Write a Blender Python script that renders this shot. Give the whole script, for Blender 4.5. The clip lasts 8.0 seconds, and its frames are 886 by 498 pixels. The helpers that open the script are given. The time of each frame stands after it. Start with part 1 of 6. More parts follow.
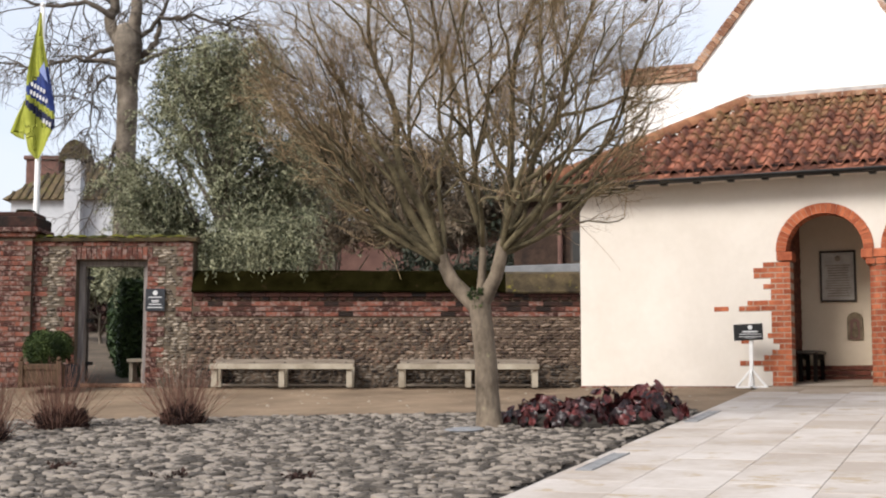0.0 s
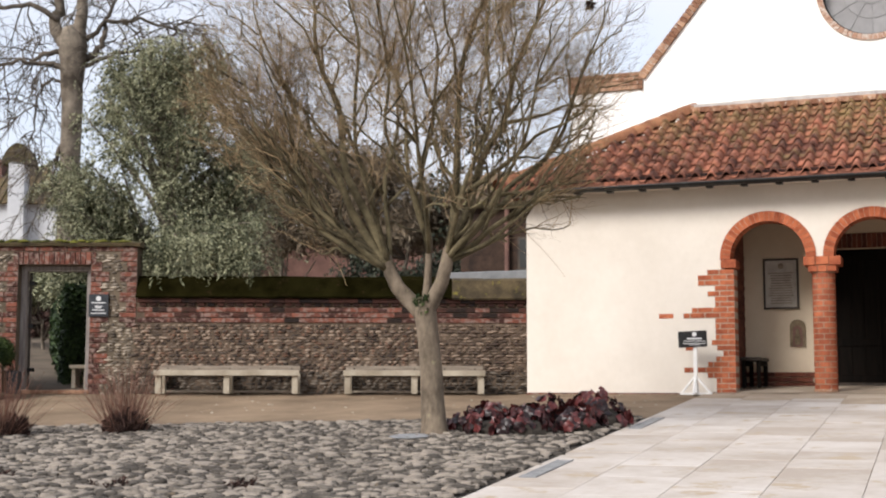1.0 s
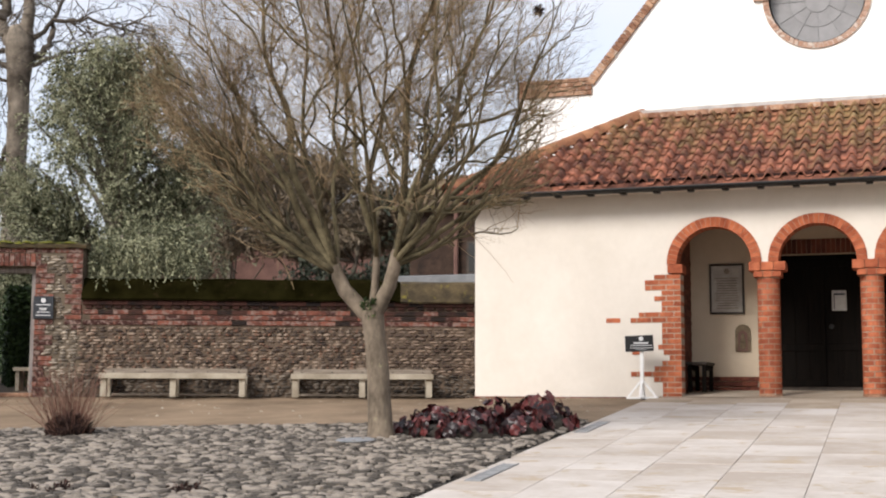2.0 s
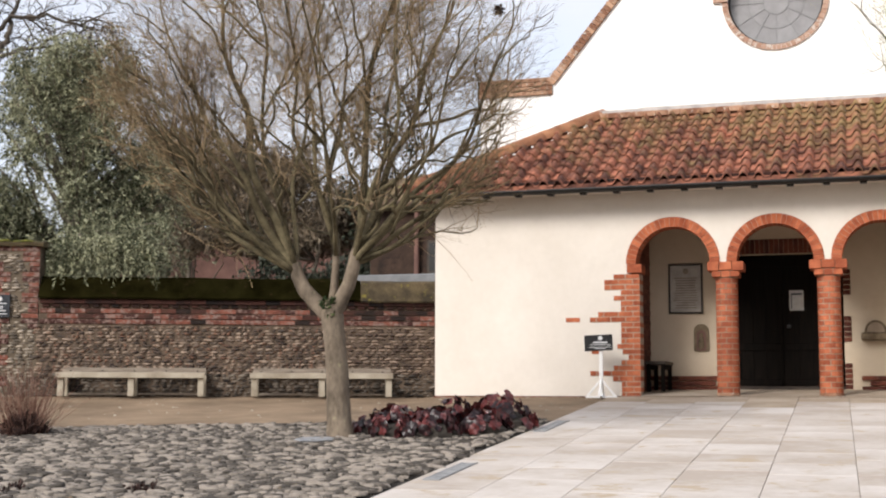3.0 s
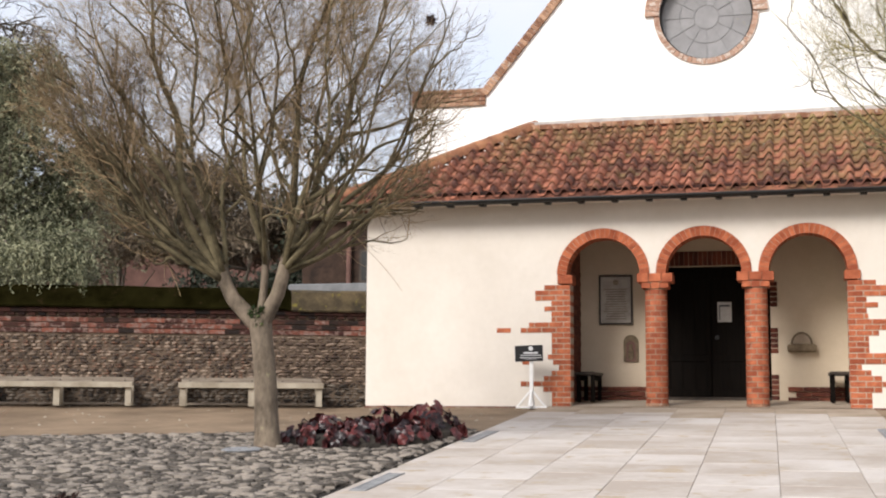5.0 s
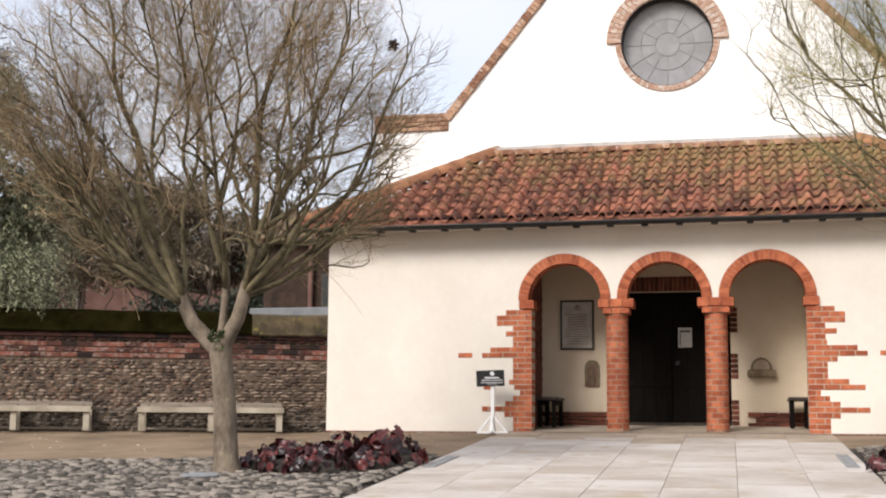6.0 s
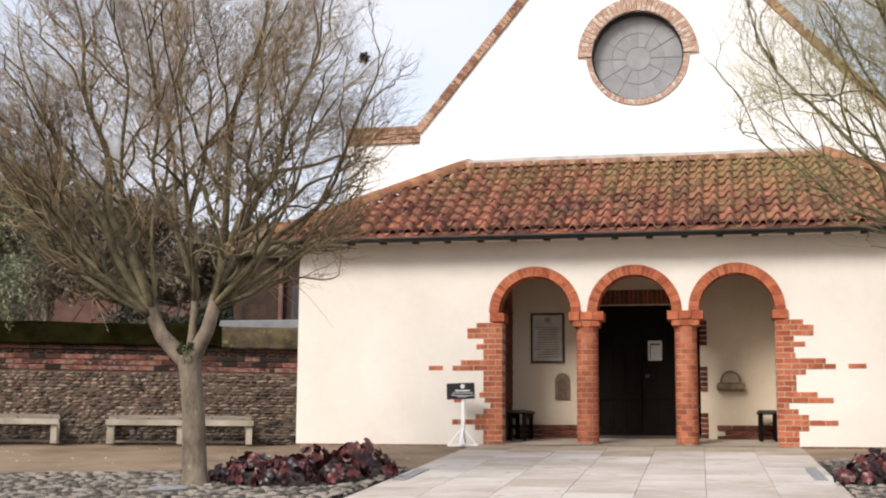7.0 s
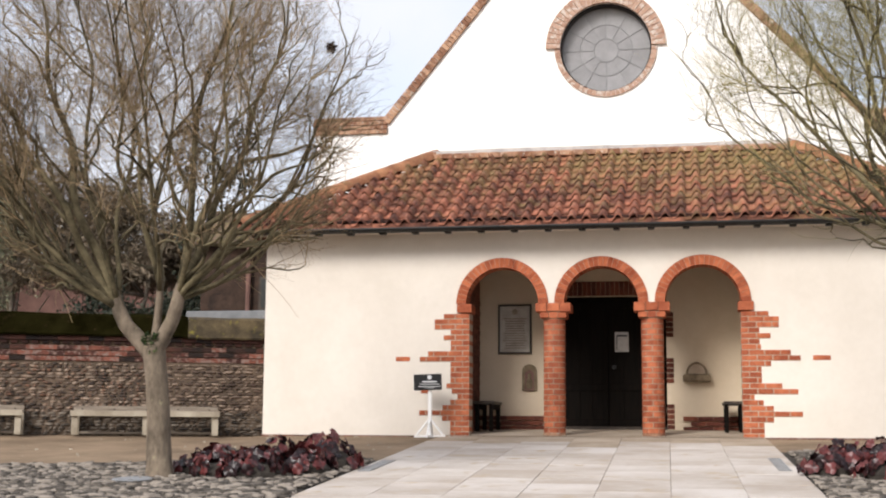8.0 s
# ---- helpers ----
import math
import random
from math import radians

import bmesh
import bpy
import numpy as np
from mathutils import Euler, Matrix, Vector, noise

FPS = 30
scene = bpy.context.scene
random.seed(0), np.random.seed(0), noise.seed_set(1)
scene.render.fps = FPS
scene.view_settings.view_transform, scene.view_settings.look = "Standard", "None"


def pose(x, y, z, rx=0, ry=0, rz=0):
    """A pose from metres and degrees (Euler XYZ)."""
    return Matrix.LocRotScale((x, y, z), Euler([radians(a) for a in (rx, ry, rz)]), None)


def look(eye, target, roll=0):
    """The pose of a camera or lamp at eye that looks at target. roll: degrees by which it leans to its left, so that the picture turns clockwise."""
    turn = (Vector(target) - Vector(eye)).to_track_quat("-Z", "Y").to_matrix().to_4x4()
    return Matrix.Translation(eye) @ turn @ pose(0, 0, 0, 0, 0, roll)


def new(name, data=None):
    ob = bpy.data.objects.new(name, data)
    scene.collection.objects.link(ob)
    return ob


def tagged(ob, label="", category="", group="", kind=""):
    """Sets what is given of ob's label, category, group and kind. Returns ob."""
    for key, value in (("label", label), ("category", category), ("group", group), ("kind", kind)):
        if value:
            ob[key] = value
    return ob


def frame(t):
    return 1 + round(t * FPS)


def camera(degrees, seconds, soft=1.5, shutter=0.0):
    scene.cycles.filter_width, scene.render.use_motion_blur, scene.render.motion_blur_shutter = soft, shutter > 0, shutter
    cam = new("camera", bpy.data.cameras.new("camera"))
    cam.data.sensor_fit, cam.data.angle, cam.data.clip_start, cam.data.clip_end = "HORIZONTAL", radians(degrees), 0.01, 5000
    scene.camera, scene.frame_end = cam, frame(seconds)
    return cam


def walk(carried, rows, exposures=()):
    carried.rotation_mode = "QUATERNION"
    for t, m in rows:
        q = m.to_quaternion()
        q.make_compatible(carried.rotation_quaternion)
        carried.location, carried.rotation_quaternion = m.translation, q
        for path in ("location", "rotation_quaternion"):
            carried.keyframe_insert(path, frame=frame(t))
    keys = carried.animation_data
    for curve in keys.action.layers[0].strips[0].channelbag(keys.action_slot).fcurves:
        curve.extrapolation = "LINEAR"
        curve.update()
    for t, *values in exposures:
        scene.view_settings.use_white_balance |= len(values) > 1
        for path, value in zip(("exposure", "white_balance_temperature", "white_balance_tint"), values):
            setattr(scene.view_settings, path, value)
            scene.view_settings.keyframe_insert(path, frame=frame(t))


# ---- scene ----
cam = camera(36.5, 8.0, 2.1)
PATH = [
    (0, (1.313, -20.36, -0.017), (0.523, -18.534, 0.185), 0.1),
    (0.5, (1.332, -20.354, -0.008), (0.576, -18.513, 0.194), 0.1),
    (1, (1.337, -20.334, -0.009), (0.618, -18.48, 0.202), 0.1),
    (1.5, (1.355, -20.333, -0.007), (0.671, -18.466, 0.208), 0.2),
    (3, (1.389, -20.317, -0.012), (0.793, -18.42, 0.204), 0.2),
    (3.5, (1.396, -20.311, -0.009), (0.819, -18.408, 0.206), 0.3),
    (4, (1.407, -20.297, -0.008), (0.856, -18.386, 0.208), 0.3),
    (4.5, (1.423, -20.29, -0.01), (0.894, -18.374, 0.209), 0.3),
    (6, (1.456, -20.277, -0.002), (1.007, -18.346, 0.265), 0.4),
    (6.5, (1.443, -20.265, -0.013), (1.014, -18.331, 0.265), 0.4),
    (7, (1.466, -20.273, -0.003), (1.059, -18.336, 0.283), 0.4),
    (7.5, (1.474, -20.266, -0.009), (1.088, -18.323, 0.272), 0.4),
    (8, (1.494, -20.247, -0.009), (1.131, -18.299, 0.265), 0.4),
]
walk(cam, [(t, look(eye, target, roll)) for t, eye, target, roll in PATH])

# ---- light ----
SUN_AZ, SUN_EL = radians(205), radians(35)  # compass-like: 180 is straight behind the viewer, more is further to the left
world = bpy.data.worlds.new("sky")
scene.world = world
world.use_nodes = True
sky = world.node_tree.nodes.new("ShaderNodeTexSky")
sky.sky_type, sky.sun_disc, sky.sun_elevation, sky.sun_rotation = "NISHITA", False, SUN_EL, SUN_AZ
sky.air_density, sky.dust_density, sky.ozone_density = 1.0, 3.0, 1.0
wn, wl = world.node_tree.nodes, world.node_tree.links.new
where = wn.new("ShaderNodeTexCoord")
clouds = wn.new("ShaderNodeTexNoise")
clouds.inputs["Scale"].default_value, clouds.inputs["Detail"].default_value, clouds.inputs["Roughness"].default_value = 2.2, 7, 0.55
wl(where.outputs["Generated"], clouds.inputs[0])
cover = wn.new("ShaderNodeMapRange")
cover.inputs[1].default_value, cover.inputs[2].default_value, cover.inputs[3].default_value, cover.inputs[4].default_value = 0.40, 0.62, 0.62, 1.0
wl(clouds.outputs[0], cover.inputs[0])
haze = wn.new("ShaderNodeMix")
haze.data_type = "RGBA"
wl(cover.outputs[0], haze.inputs[0])
wl(sky.outputs[0], haze.inputs[6])
haze.inputs[7].default_value = (3.5, 3.58, 3.9, 1)
wl(haze.outputs[2], world.node_tree.nodes["Background"].inputs[0])
world.node_tree.nodes["Background"].inputs[1].default_value = 0.12
sun = new("sun", bpy.data.lights.new("sun", "SUN"))
sun.data.energy, sun.data.angle, sun.data.color = 1.75, radians(22), (1.0, 0.965, 0.94)
toward = Vector((math.sin(SUN_AZ) * math.cos(SUN_EL), math.cos(SUN_AZ) * math.cos(SUN_EL), math.sin(SUN_EL)))
sun.matrix_world = look(toward * 60, (0, 0, 0))
scene.view_settings.exposure = 1.18

# ---- materials ----


def surface(name, dark, light, scale=3.0, fine=40.0, rough=0.85, bump=0.2, vary=0.0, third=None, spots=0.62, metal=0.0, stretch=(1, 1, 1), depth=0.01):
    """A procedural surface: two scales of noise between two colours, an optional third in patches, and relief."""
    m = bpy.data.materials.new(name)
    m.use_nodes = True
    nt = m.node_tree
    n, link = nt.nodes, nt.links.new
    bsdf = n["Principled BSDF"]
    bsdf.inputs["Specular IOR Level"].default_value = 0.15 if rough > 0.82 else 0.5
    co = n.new("ShaderNodeTexCoord")
    info = n.new("ShaderNodeObjectInfo")
    mapping = n.new("ShaderNodeMapping")
    mapping.inputs["Scale"].default_value = stretch
    link(co.outputs["Object"], mapping.inputs[0])
    mul = n.new("ShaderNodeMath")
    mul.operation, mul.inputs[1].default_value = "MULTIPLY", 37.0 if vary else 0.0
    link(info.outputs["Random"], mul.inputs[0])
    link(mul.outputs[0], mapping.inputs["Location"])

    def noise_node(s, detail, roughness=0.6):
        t = n.new("ShaderNodeTexNoise")
        t.inputs["Scale"].default_value, t.inputs["Detail"].default_value, t.inputs["Roughness"].default_value = s, detail, roughness
        link(mapping.outputs[0], t.inputs[0])
        return t

    big, small = noise_node(scale, 5), noise_node(fine, 4)
    mix = n.new("ShaderNodeMath")
    mix.operation = "MULTIPLY_ADD"
    link(small.outputs[0], mix.inputs[0])
    mix.inputs[1].default_value = 0.45
    sub = n.new("ShaderNodeMath")
    sub.operation = "MULTIPLY_ADD"
    link(big.outputs[0], sub.inputs[0])
    sub.inputs[1].default_value, sub.inputs[2].default_value = 1.5, -0.48
    link(sub.outputs[0], mix.inputs[2])
    ramp = n.new("ShaderNodeValToRGB")
    ramp.color_ramp.elements[0].color, ramp.color_ramp.elements[1].color = (*dark, 1), (*light, 1)
    ramp.color_ramp.elements[0].position, ramp.color_ramp.elements[1].position = 0.25, 0.8
    out = mix.outputs[0]
    if vary:
        isl = n.new("ShaderNodeNewGeometry")
        both = n.new("ShaderNodeMath")
        both.operation = "ADD"
        link(info.outputs["Random"], both.inputs[0])
        link(isl.outputs["Random Per Island"], both.inputs[1])
        frac = n.new("ShaderNodeMath")
        frac.operation = "FRACT"
        link(both.outputs[0], frac.inputs[0])
        add = n.new("ShaderNodeMath")
        add.operation = "MULTIPLY_ADD"
        link(frac.outputs[0], add.inputs[0])
        add.inputs[1].default_value = vary
        shift = n.new("ShaderNodeMath")
        shift.operation, shift.inputs[1].default_value = "ADD", -vary / 2
        link(out, shift.inputs[0])
        link(shift.outputs[0], add.inputs[2])
        out = add.outputs[0]
    link(out, ramp.inputs[0])
    colour = ramp.outputs[0]
    if third:
        patch = noise_node(scale * 2.3, 6, 0.7)
        edge = n.new("ShaderNodeMapRange")
        edge.inputs[1].default_value, edge.inputs[2].default_value = spots, spots + 0.08
        link(patch.outputs[0], edge.inputs[0])
        blend = n.new("ShaderNodeMix")
        blend.data_type = "RGBA"
        link(edge.outputs[0], blend.inputs[0])
        link(colour, blend.inputs[6])
        blend.inputs[7].default_value = (*third, 1)
        colour = blend.outputs[2]
    link(colour, bsdf.inputs["Base Color"])
    bsdf.inputs["Roughness"].default_value, bsdf.inputs["Metallic"].default_value = rough, metal
    bsdf.inputs["Specular IOR Level"].default_value = 0.3
    if bump:
        b = n.new("ShaderNodeBump")
        b.inputs["Strength"].default_value, b.inputs["Distance"].default_value = bump, depth
        link(mix.outputs[0], b.inputs["Height"])
        link(b.outputs[0], bsdf.inputs["Normal"])
    return m


CREAM = surface("cream_render", (0.60, 0.545, 0.475), (0.68, 0.625, 0.555), 0.7, 9, 0.9, 0.12)
WHITE = surface("white_render", (0.80, 0.79, 0.76), (0.86, 0.85, 0.82), 0.6, 8, 0.9, 0.1)
BRICK = surface("orange_brick", (0.235, 0.058, 0.026), (0.46, 0.142, 0.065), 7, 60, 0.9, 0.35, 0.38)
OLD_BRICK = surface("weathered_brick", (0.045, 0.017, 0.013), (0.20, 0.070, 0.046), 6, 50, 0.92, 0.4, 0.7, (0.21, 0.145, 0.122), 0.50)
# Near black: the shade under coping and tiles is put into this colour.
UNDERSHADE_BRICK = surface("undershade_brick", (0.007, 0.004, 0.0035), (0.045, 0.016, 0.011), 4, 50, 0.92, 0.4, 0.6)
# Damp and algae, with the shade under the coping in the same colour.
SHADE_DAMP_BRICK = surface("shade_damp_brick", (0.016, 0.010, 0.008), (0.085, 0.032, 0.022), 4, 50, 0.9, 0.4, 0.7, (0.03, 0.03, 0.014), 0.58)
# Cream with the porch's dimmer, warm bounce light mixed into the colour.
BOUNCE_CREAM = surface("bounce_tinted_plaster", (0.50, 0.41, 0.30), (0.58, 0.485, 0.365), 0.8, 9, 0.9, 0.1)
GREY_LEAD = surface("grey_lead", (0.13, 0.135, 0.14), (0.20, 0.205, 0.21), 3, 30, 0.7, 0.2)
BROWN_TWIG = surface("brown_far_twig", (0.085, 0.066, 0.046), (0.25, 0.195, 0.135), 1, 9, 0.9, 0.0, 0.7)
STONE_BRICK = surface("pale_weathered_brick", (0.18, 0.085, 0.05), (0.43, 0.265, 0.17), 5, 40, 0.92, 0.4, 0.6, (0.46, 0.42, 0.36), 0.58)
MORTAR = surface("lime_mortar", (0.29, 0.225, 0.165), (0.42, 0.34, 0.26), 5, 60, 0.95, 0.3)
WALL_MORTAR = surface("dark_mortar", (0.055, 0.040, 0.028), (0.14, 0.10, 0.07), 2.5, 50, 0.95, 0.4)
FLINT = surface("flint", (0.045, 0.034, 0.028), (0.27, 0.205, 0.155), 6, 60, 0.85, 0.6, 0.75, (0.155, 0.078, 0.048), 0.53)
DARK_FLINT = surface("dark_cobble", (0.022, 0.018, 0.015), (0.18, 0.15, 0.12), 6, 60, 0.85, 0.4, 0.8, (0.06, 0.045, 0.03), 0.55)
PALE_FLINT = surface("pale_flint", (0.085, 0.070, 0.055), (0.36, 0.305, 0.24), 6, 60, 0.85, 0.5, 0.65, (0.10, 0.085, 0.06), 0.58)
GATE_MORTAR = surface("buff_mortar", (0.075, 0.058, 0.04), (0.15, 0.118, 0.083), 2.5, 50, 0.95, 0.4)
GREEN_TWIG = surface("greenish_twig_bark", (0.10, 0.085, 0.035), (0.36, 0.31, 0.14), 0.9, 8, 0.9, 0.0, 0.6)
# Dark moss, taken darker still so the colour holds the coping's weak light.
MOSS = surface("shaded_mossy_coping", (0.004, 0.0035, 0.001), (0.013, 0.0115, 0.0035), 2.6, 40, 0.95, 0.8, 0.0, (0.024, 0.016, 0.008), 0.60)
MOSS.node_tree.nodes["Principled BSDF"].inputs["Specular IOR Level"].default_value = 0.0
LICHEN = surface("lichen_coping", (0.025, 0.019, 0.011), (0.11, 0.08, 0.04), 3.0, 40, 0.95, 0.6, 0.0, (0.14, 0.115, 0.022), 0.58)


def roof_tile(name):
    """Clay tile, each of its own tone, with drifts of olive lichen that run on from tile to tile and pale flecks."""
    m = surface(name, (0.075, 0.030, 0.021), (0.34, 0.130, 0.078), 3.5, 45, 0.82, 0.4, 0.4)
    n, link = m.node_tree.nodes, m.node_tree.links.new
    bsdf = n["Principled BSDF"]
    colour = bsdf.inputs["Base Color"].links[0].from_socket
    geo = n.new("ShaderNodeNewGeometry")

    def drift(scale, lo, hi, detail):
        t, r = n.new("ShaderNodeTexNoise"), n.new("ShaderNodeMapRange")
        t.inputs["Scale"].default_value, t.inputs["Detail"].default_value, t.inputs["Roughness"].default_value = scale, detail, 0.7
        r.inputs[1].default_value, r.inputs[2].default_value = lo, hi
        link(geo.outputs["Position"], t.inputs[0])
        link(t.outputs[0], r.inputs[0])
        return t, r

    def over(base, mask, paint):
        mix = n.new("ShaderNodeMix")
        mix.data_type = "RGBA"
        link(mask, mix.inputs[0])
        link(base, mix.inputs[6])
        mix.inputs[7].default_value = (*paint, 1)
        return mix.outputs[2]

    t, r = drift(2.6, 0.52, 0.80, 8)
    # lichen thrives towards the ridge and the sunnier end
    xyz, lean = n.new("ShaderNodeSeparateXYZ"), n.new("ShaderNodeMath")
    link(geo.outputs["Position"], xyz.inputs[0])
    lean.operation, lean.inputs[1].default_value = "MULTIPLY_ADD", 0.13
    rise = n.new("ShaderNodeMath")
    rise.operation, rise.inputs[1].default_value, rise.inputs[2].default_value = "MULTIPLY_ADD", 0.020, -0.43
    link(xyz.outputs[0], rise.inputs[0])
    link(xyz.outputs[2], lean.inputs[0])
    link(rise.outputs[0], lean.inputs[2])
    both = n.new("ShaderNodeMath")
    link(t.outputs[0], both.inputs[0])
    link(lean.outputs[0], both.inputs[1])
    link(both.outputs[0], r.inputs[0])
    colour = over(colour, r.outputs[0], (0.215, 0.150, 0.062))
    colour = over(colour, drift(3.4, 0.66, 0.72, 9)[1].outputs[0], (0.05, 0.055, 0.014))
    colour = over(colour, drift(9, 0.665, 0.71, 5)[1].outputs[0], (0.40, 0.37, 0.30))
    link(colour, bsdf.inputs["Base Color"])
    return m


TILE = roof_tile("clay_pantile")
HIP = surface("orange_hip_tile", (0.16, 0.065, 0.034), (0.36, 0.17, 0.085), 3, 40, 0.88, 0.3, 0.3, (0.24, 0.17, 0.08), 0.58)
OLD_TILE = surface("mossy_pantile", (0.06, 0.04, 0.025), (0.20, 0.13, 0.08), 4, 40, 0.9, 0.35, 0.6, (0.16, 0.14, 0.05), 0.52)
LEAD = surface("lead_flashing", (0.30, 0.285, 0.27), (0.52, 0.48, 0.45), 4, 40, 0.7, 0.3)
GUTTER = surface("black_gutter", (0.008, 0.008, 0.008), (0.018, 0.017, 0.016), 6, 50, 0.45, 0.1)
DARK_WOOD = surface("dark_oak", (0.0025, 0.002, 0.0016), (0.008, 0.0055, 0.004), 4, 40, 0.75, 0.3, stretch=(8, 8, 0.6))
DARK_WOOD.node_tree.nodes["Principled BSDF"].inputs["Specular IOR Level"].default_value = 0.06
GREY_WOOD = surface("grey_oak", (0.16, 0.14, 0.13), (0.30, 0.27, 0.25), 4, 40, 0.85, 0.3, stretch=(8, 8, 0.6))
BENCH_WOOD = surface("pale_bench", (0.25, 0.21, 0.155), (0.42, 0.37, 0.29), 3, 40, 0.85, 0.25, 0.1)
BENCH_BACK = surface("grey_bench_wood", (0.15, 0.12, 0.095), (0.32, 0.27, 0.21), 3, 40, 0.9, 0.3, stretch=(0.6, 6, 6))
PLANT_WOOD = surface("planter_wood", (0.050, 0.028, 0.015), (0.105, 0.063, 0.033), 3, 40, 0.8, 0.3, stretch=(6, 6, 0.8))
PAVE = surface("york_paving", (0.37, 0.315, 0.265), (0.53, 0.485, 0.445), 0.9, 12, 0.8, 0.12, 0.30, (0.38, 0.305, 0.22), 0.57)
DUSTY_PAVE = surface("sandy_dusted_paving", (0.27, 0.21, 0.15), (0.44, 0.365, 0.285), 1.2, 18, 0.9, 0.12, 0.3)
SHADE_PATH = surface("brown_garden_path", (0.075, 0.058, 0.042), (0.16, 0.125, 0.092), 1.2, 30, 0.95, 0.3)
ROSE_BRICK = surface("pale_window_brick", (0.30, 0.17, 0.115), (0.44, 0.295, 0.22), 5, 40, 0.92, 0.4, 0.25, (0.52, 0.45, 0.39), 0.51)
YELLOW_MOSS = surface("yellow_moss", (0.03, 0.032, 0.006), (0.13, 0.125, 0.018), 6, 40, 0.95, 0.5, 0.6)
JOINT = surface("paving_joint", (0.12, 0.10, 0.08), (0.22, 0.185, 0.15), 5, 60, 0.95, 0.3)
GRAVEL = surface("sandy_gravel", (0.135, 0.093, 0.058), (0.265, 0.19, 0.123), 1.1, 55, 0.95, 0.5, 0.0, (0.29, 0.21, 0.135), 0.62)
SLATE = surface("grey_slate", (0.052, 0.044, 0.036), (0.25, 0.215, 0.178), 4, 40, 0.8, 0.35, 0.9, (0.22, 0.165, 0.105), 0.64)
SOIL = surface("dark_soil", (0.018, 0.015, 0.012), (0.05, 0.042, 0.034), 4, 50, 0.98, 0.6)
BARK = surface("smooth_bark", (0.08, 0.062, 0.044), (0.235, 0.185, 0.135), 6, 30, 0.9, 0.8, 0.0, (0.26, 0.23, 0.14), 0.60, stretch=(1, 1, 0.5))
LIMB = surface("mossy_limb_bark", (0.042, 0.034, 0.018), (0.20, 0.165, 0.095), 5, 30, 0.92, 0.4, 0.35)
TWIG = surface("twig_bark", (0.095, 0.066, 0.036), (0.37, 0.265, 0.15), 0.9, 8, 0.9, 0.0, 0.6)
FAR_BARK = surface("grey_far_bark", (0.06, 0.048, 0.036), (0.25, 0.21, 0.165), 1.6, 9, 0.92, 0.6, depth=0.06)
DARK_BARK = surface("dark_far_bark", (0.05, 0.042, 0.034), (0.15, 0.125, 0.10), 3, 20, 0.92, 0.3)
OLIVE = surface("silver_green_leaf", (0.05, 0.057, 0.026), (0.38, 0.38, 0.24), 1.2, 12, 0.55, 0.0, 0.8)
BOX_LEAF = surface("box_leaf", (0.012, 0.025, 0.006), (0.065, 0.095, 0.022), 3, 30, 0.7, 0.0, 0.6)
HEDGE_LEAF = surface("yew_leaf", (0.008, 0.016, 0.006), (0.045, 0.075, 0.02), 3, 30, 0.65, 0.0, 0.6)
SHRUB_LEAF = surface("dark_shrub_leaf", (0.012, 0.018, 0.010), (0.06, 0.065, 0.04), 2, 20, 0.6, 0.0, 0.6)
HEUCHERA = surface("purple_leaf", (0.014, 0.007, 0.008), (0.11, 0.028, 0.027), 1.5, 9, 0.33, 0.2, 0.95, (0.11, 0.078, 0.075), 0.68)
DRY = surface("dry_stem", (0.13, 0.062, 0.042), (0.36, 0.205, 0.15), 3, 20, 0.9, 0.0, 0.6)
DRY_BASE = surface("dry_grass_base", (0.02, 0.010, 0.008), (0.07, 0.038, 0.03), 3, 20, 0.95, 0.0, 0.5)
CARVED = surface("carved_stone", (0.095, 0.070, 0.043), (0.22, 0.168, 0.108), 9, 50, 0.9, 0.5)
WHITE_PAINT = surface("white_paint", (0.72, 0.71, 0.69), (0.80, 0.79, 0.77), 5, 40, 0.55, 0.05)
BLACK_BOARD = surface("black_board", (0.008, 0.008, 0.009), (0.016, 0.016, 0.017), 5, 40, 0.4, 0.05)
SLATE_PLAQUE = surface("dark_plaque", (0.018, 0.021, 0.026), (0.035, 0.04, 0.047), 5, 40, 0.5, 0.1)
LETTER = surface("white_lettering", (0.55, 0.55, 0.55), (0.66, 0.66, 0.66), 5, 40, 0.6, 0.0)
PAPER = surface("printed_paper", (0.32, 0.30, 0.28), (0.42, 0.40, 0.37), 14, 60, 0.8, 0.0)
BOARD_PAPER = surface("inscribed_panel", (0.30, 0.275, 0.24), (0.46, 0.42, 0.375), 8, 70, 0.7, 0.1)
FRAME = surface("dark_frame", (0.02, 0.014, 0.01), (0.05, 0.036, 0.026), 6, 50, 0.5, 0.1)
# Red brick as it stands inside the porch, with the shade put into both colours.
SHADED_DOOR_BRICK = surface("shaded_door_brick", (0.06, 0.017, 0.011), (0.16, 0.05, 0.029), 7, 50, 0.9, 0.3, 0.5)
SHADED_PORCH_BRICK = surface("shaded_porch_brick", (0.07, 0.022, 0.014), (0.17, 0.055, 0.032), 7, 50, 0.9, 0.3, 0.5)
FLAG_LIME = surface("lime_cloth", (0.25, 0.275, 0.03), (0.36, 0.38, 0.06), 3, 30, 0.8, 0.1)
FLAG_NAVY = surface("navy_cloth", (0.008, 0.010, 0.035), (0.022, 0.026, 0.075), 3, 30, 0.8, 0.1)
FLAG_PALE = surface("pale_blue_print", (0.22, 0.27, 0.50), (0.30, 0.36, 0.62), 3, 30, 0.8, 0.1)
FLAG_BLUE = surface("blue_cloth", (0.016, 0.030, 0.13), (0.035, 0.058, 0.22), 3, 30, 0.8, 0.1)
STEEL = surface("grey_steel", (0.22, 0.225, 0.23), (0.36, 0.365, 0.37), 6, 50, 0.55, 0.1, metal=0.4)
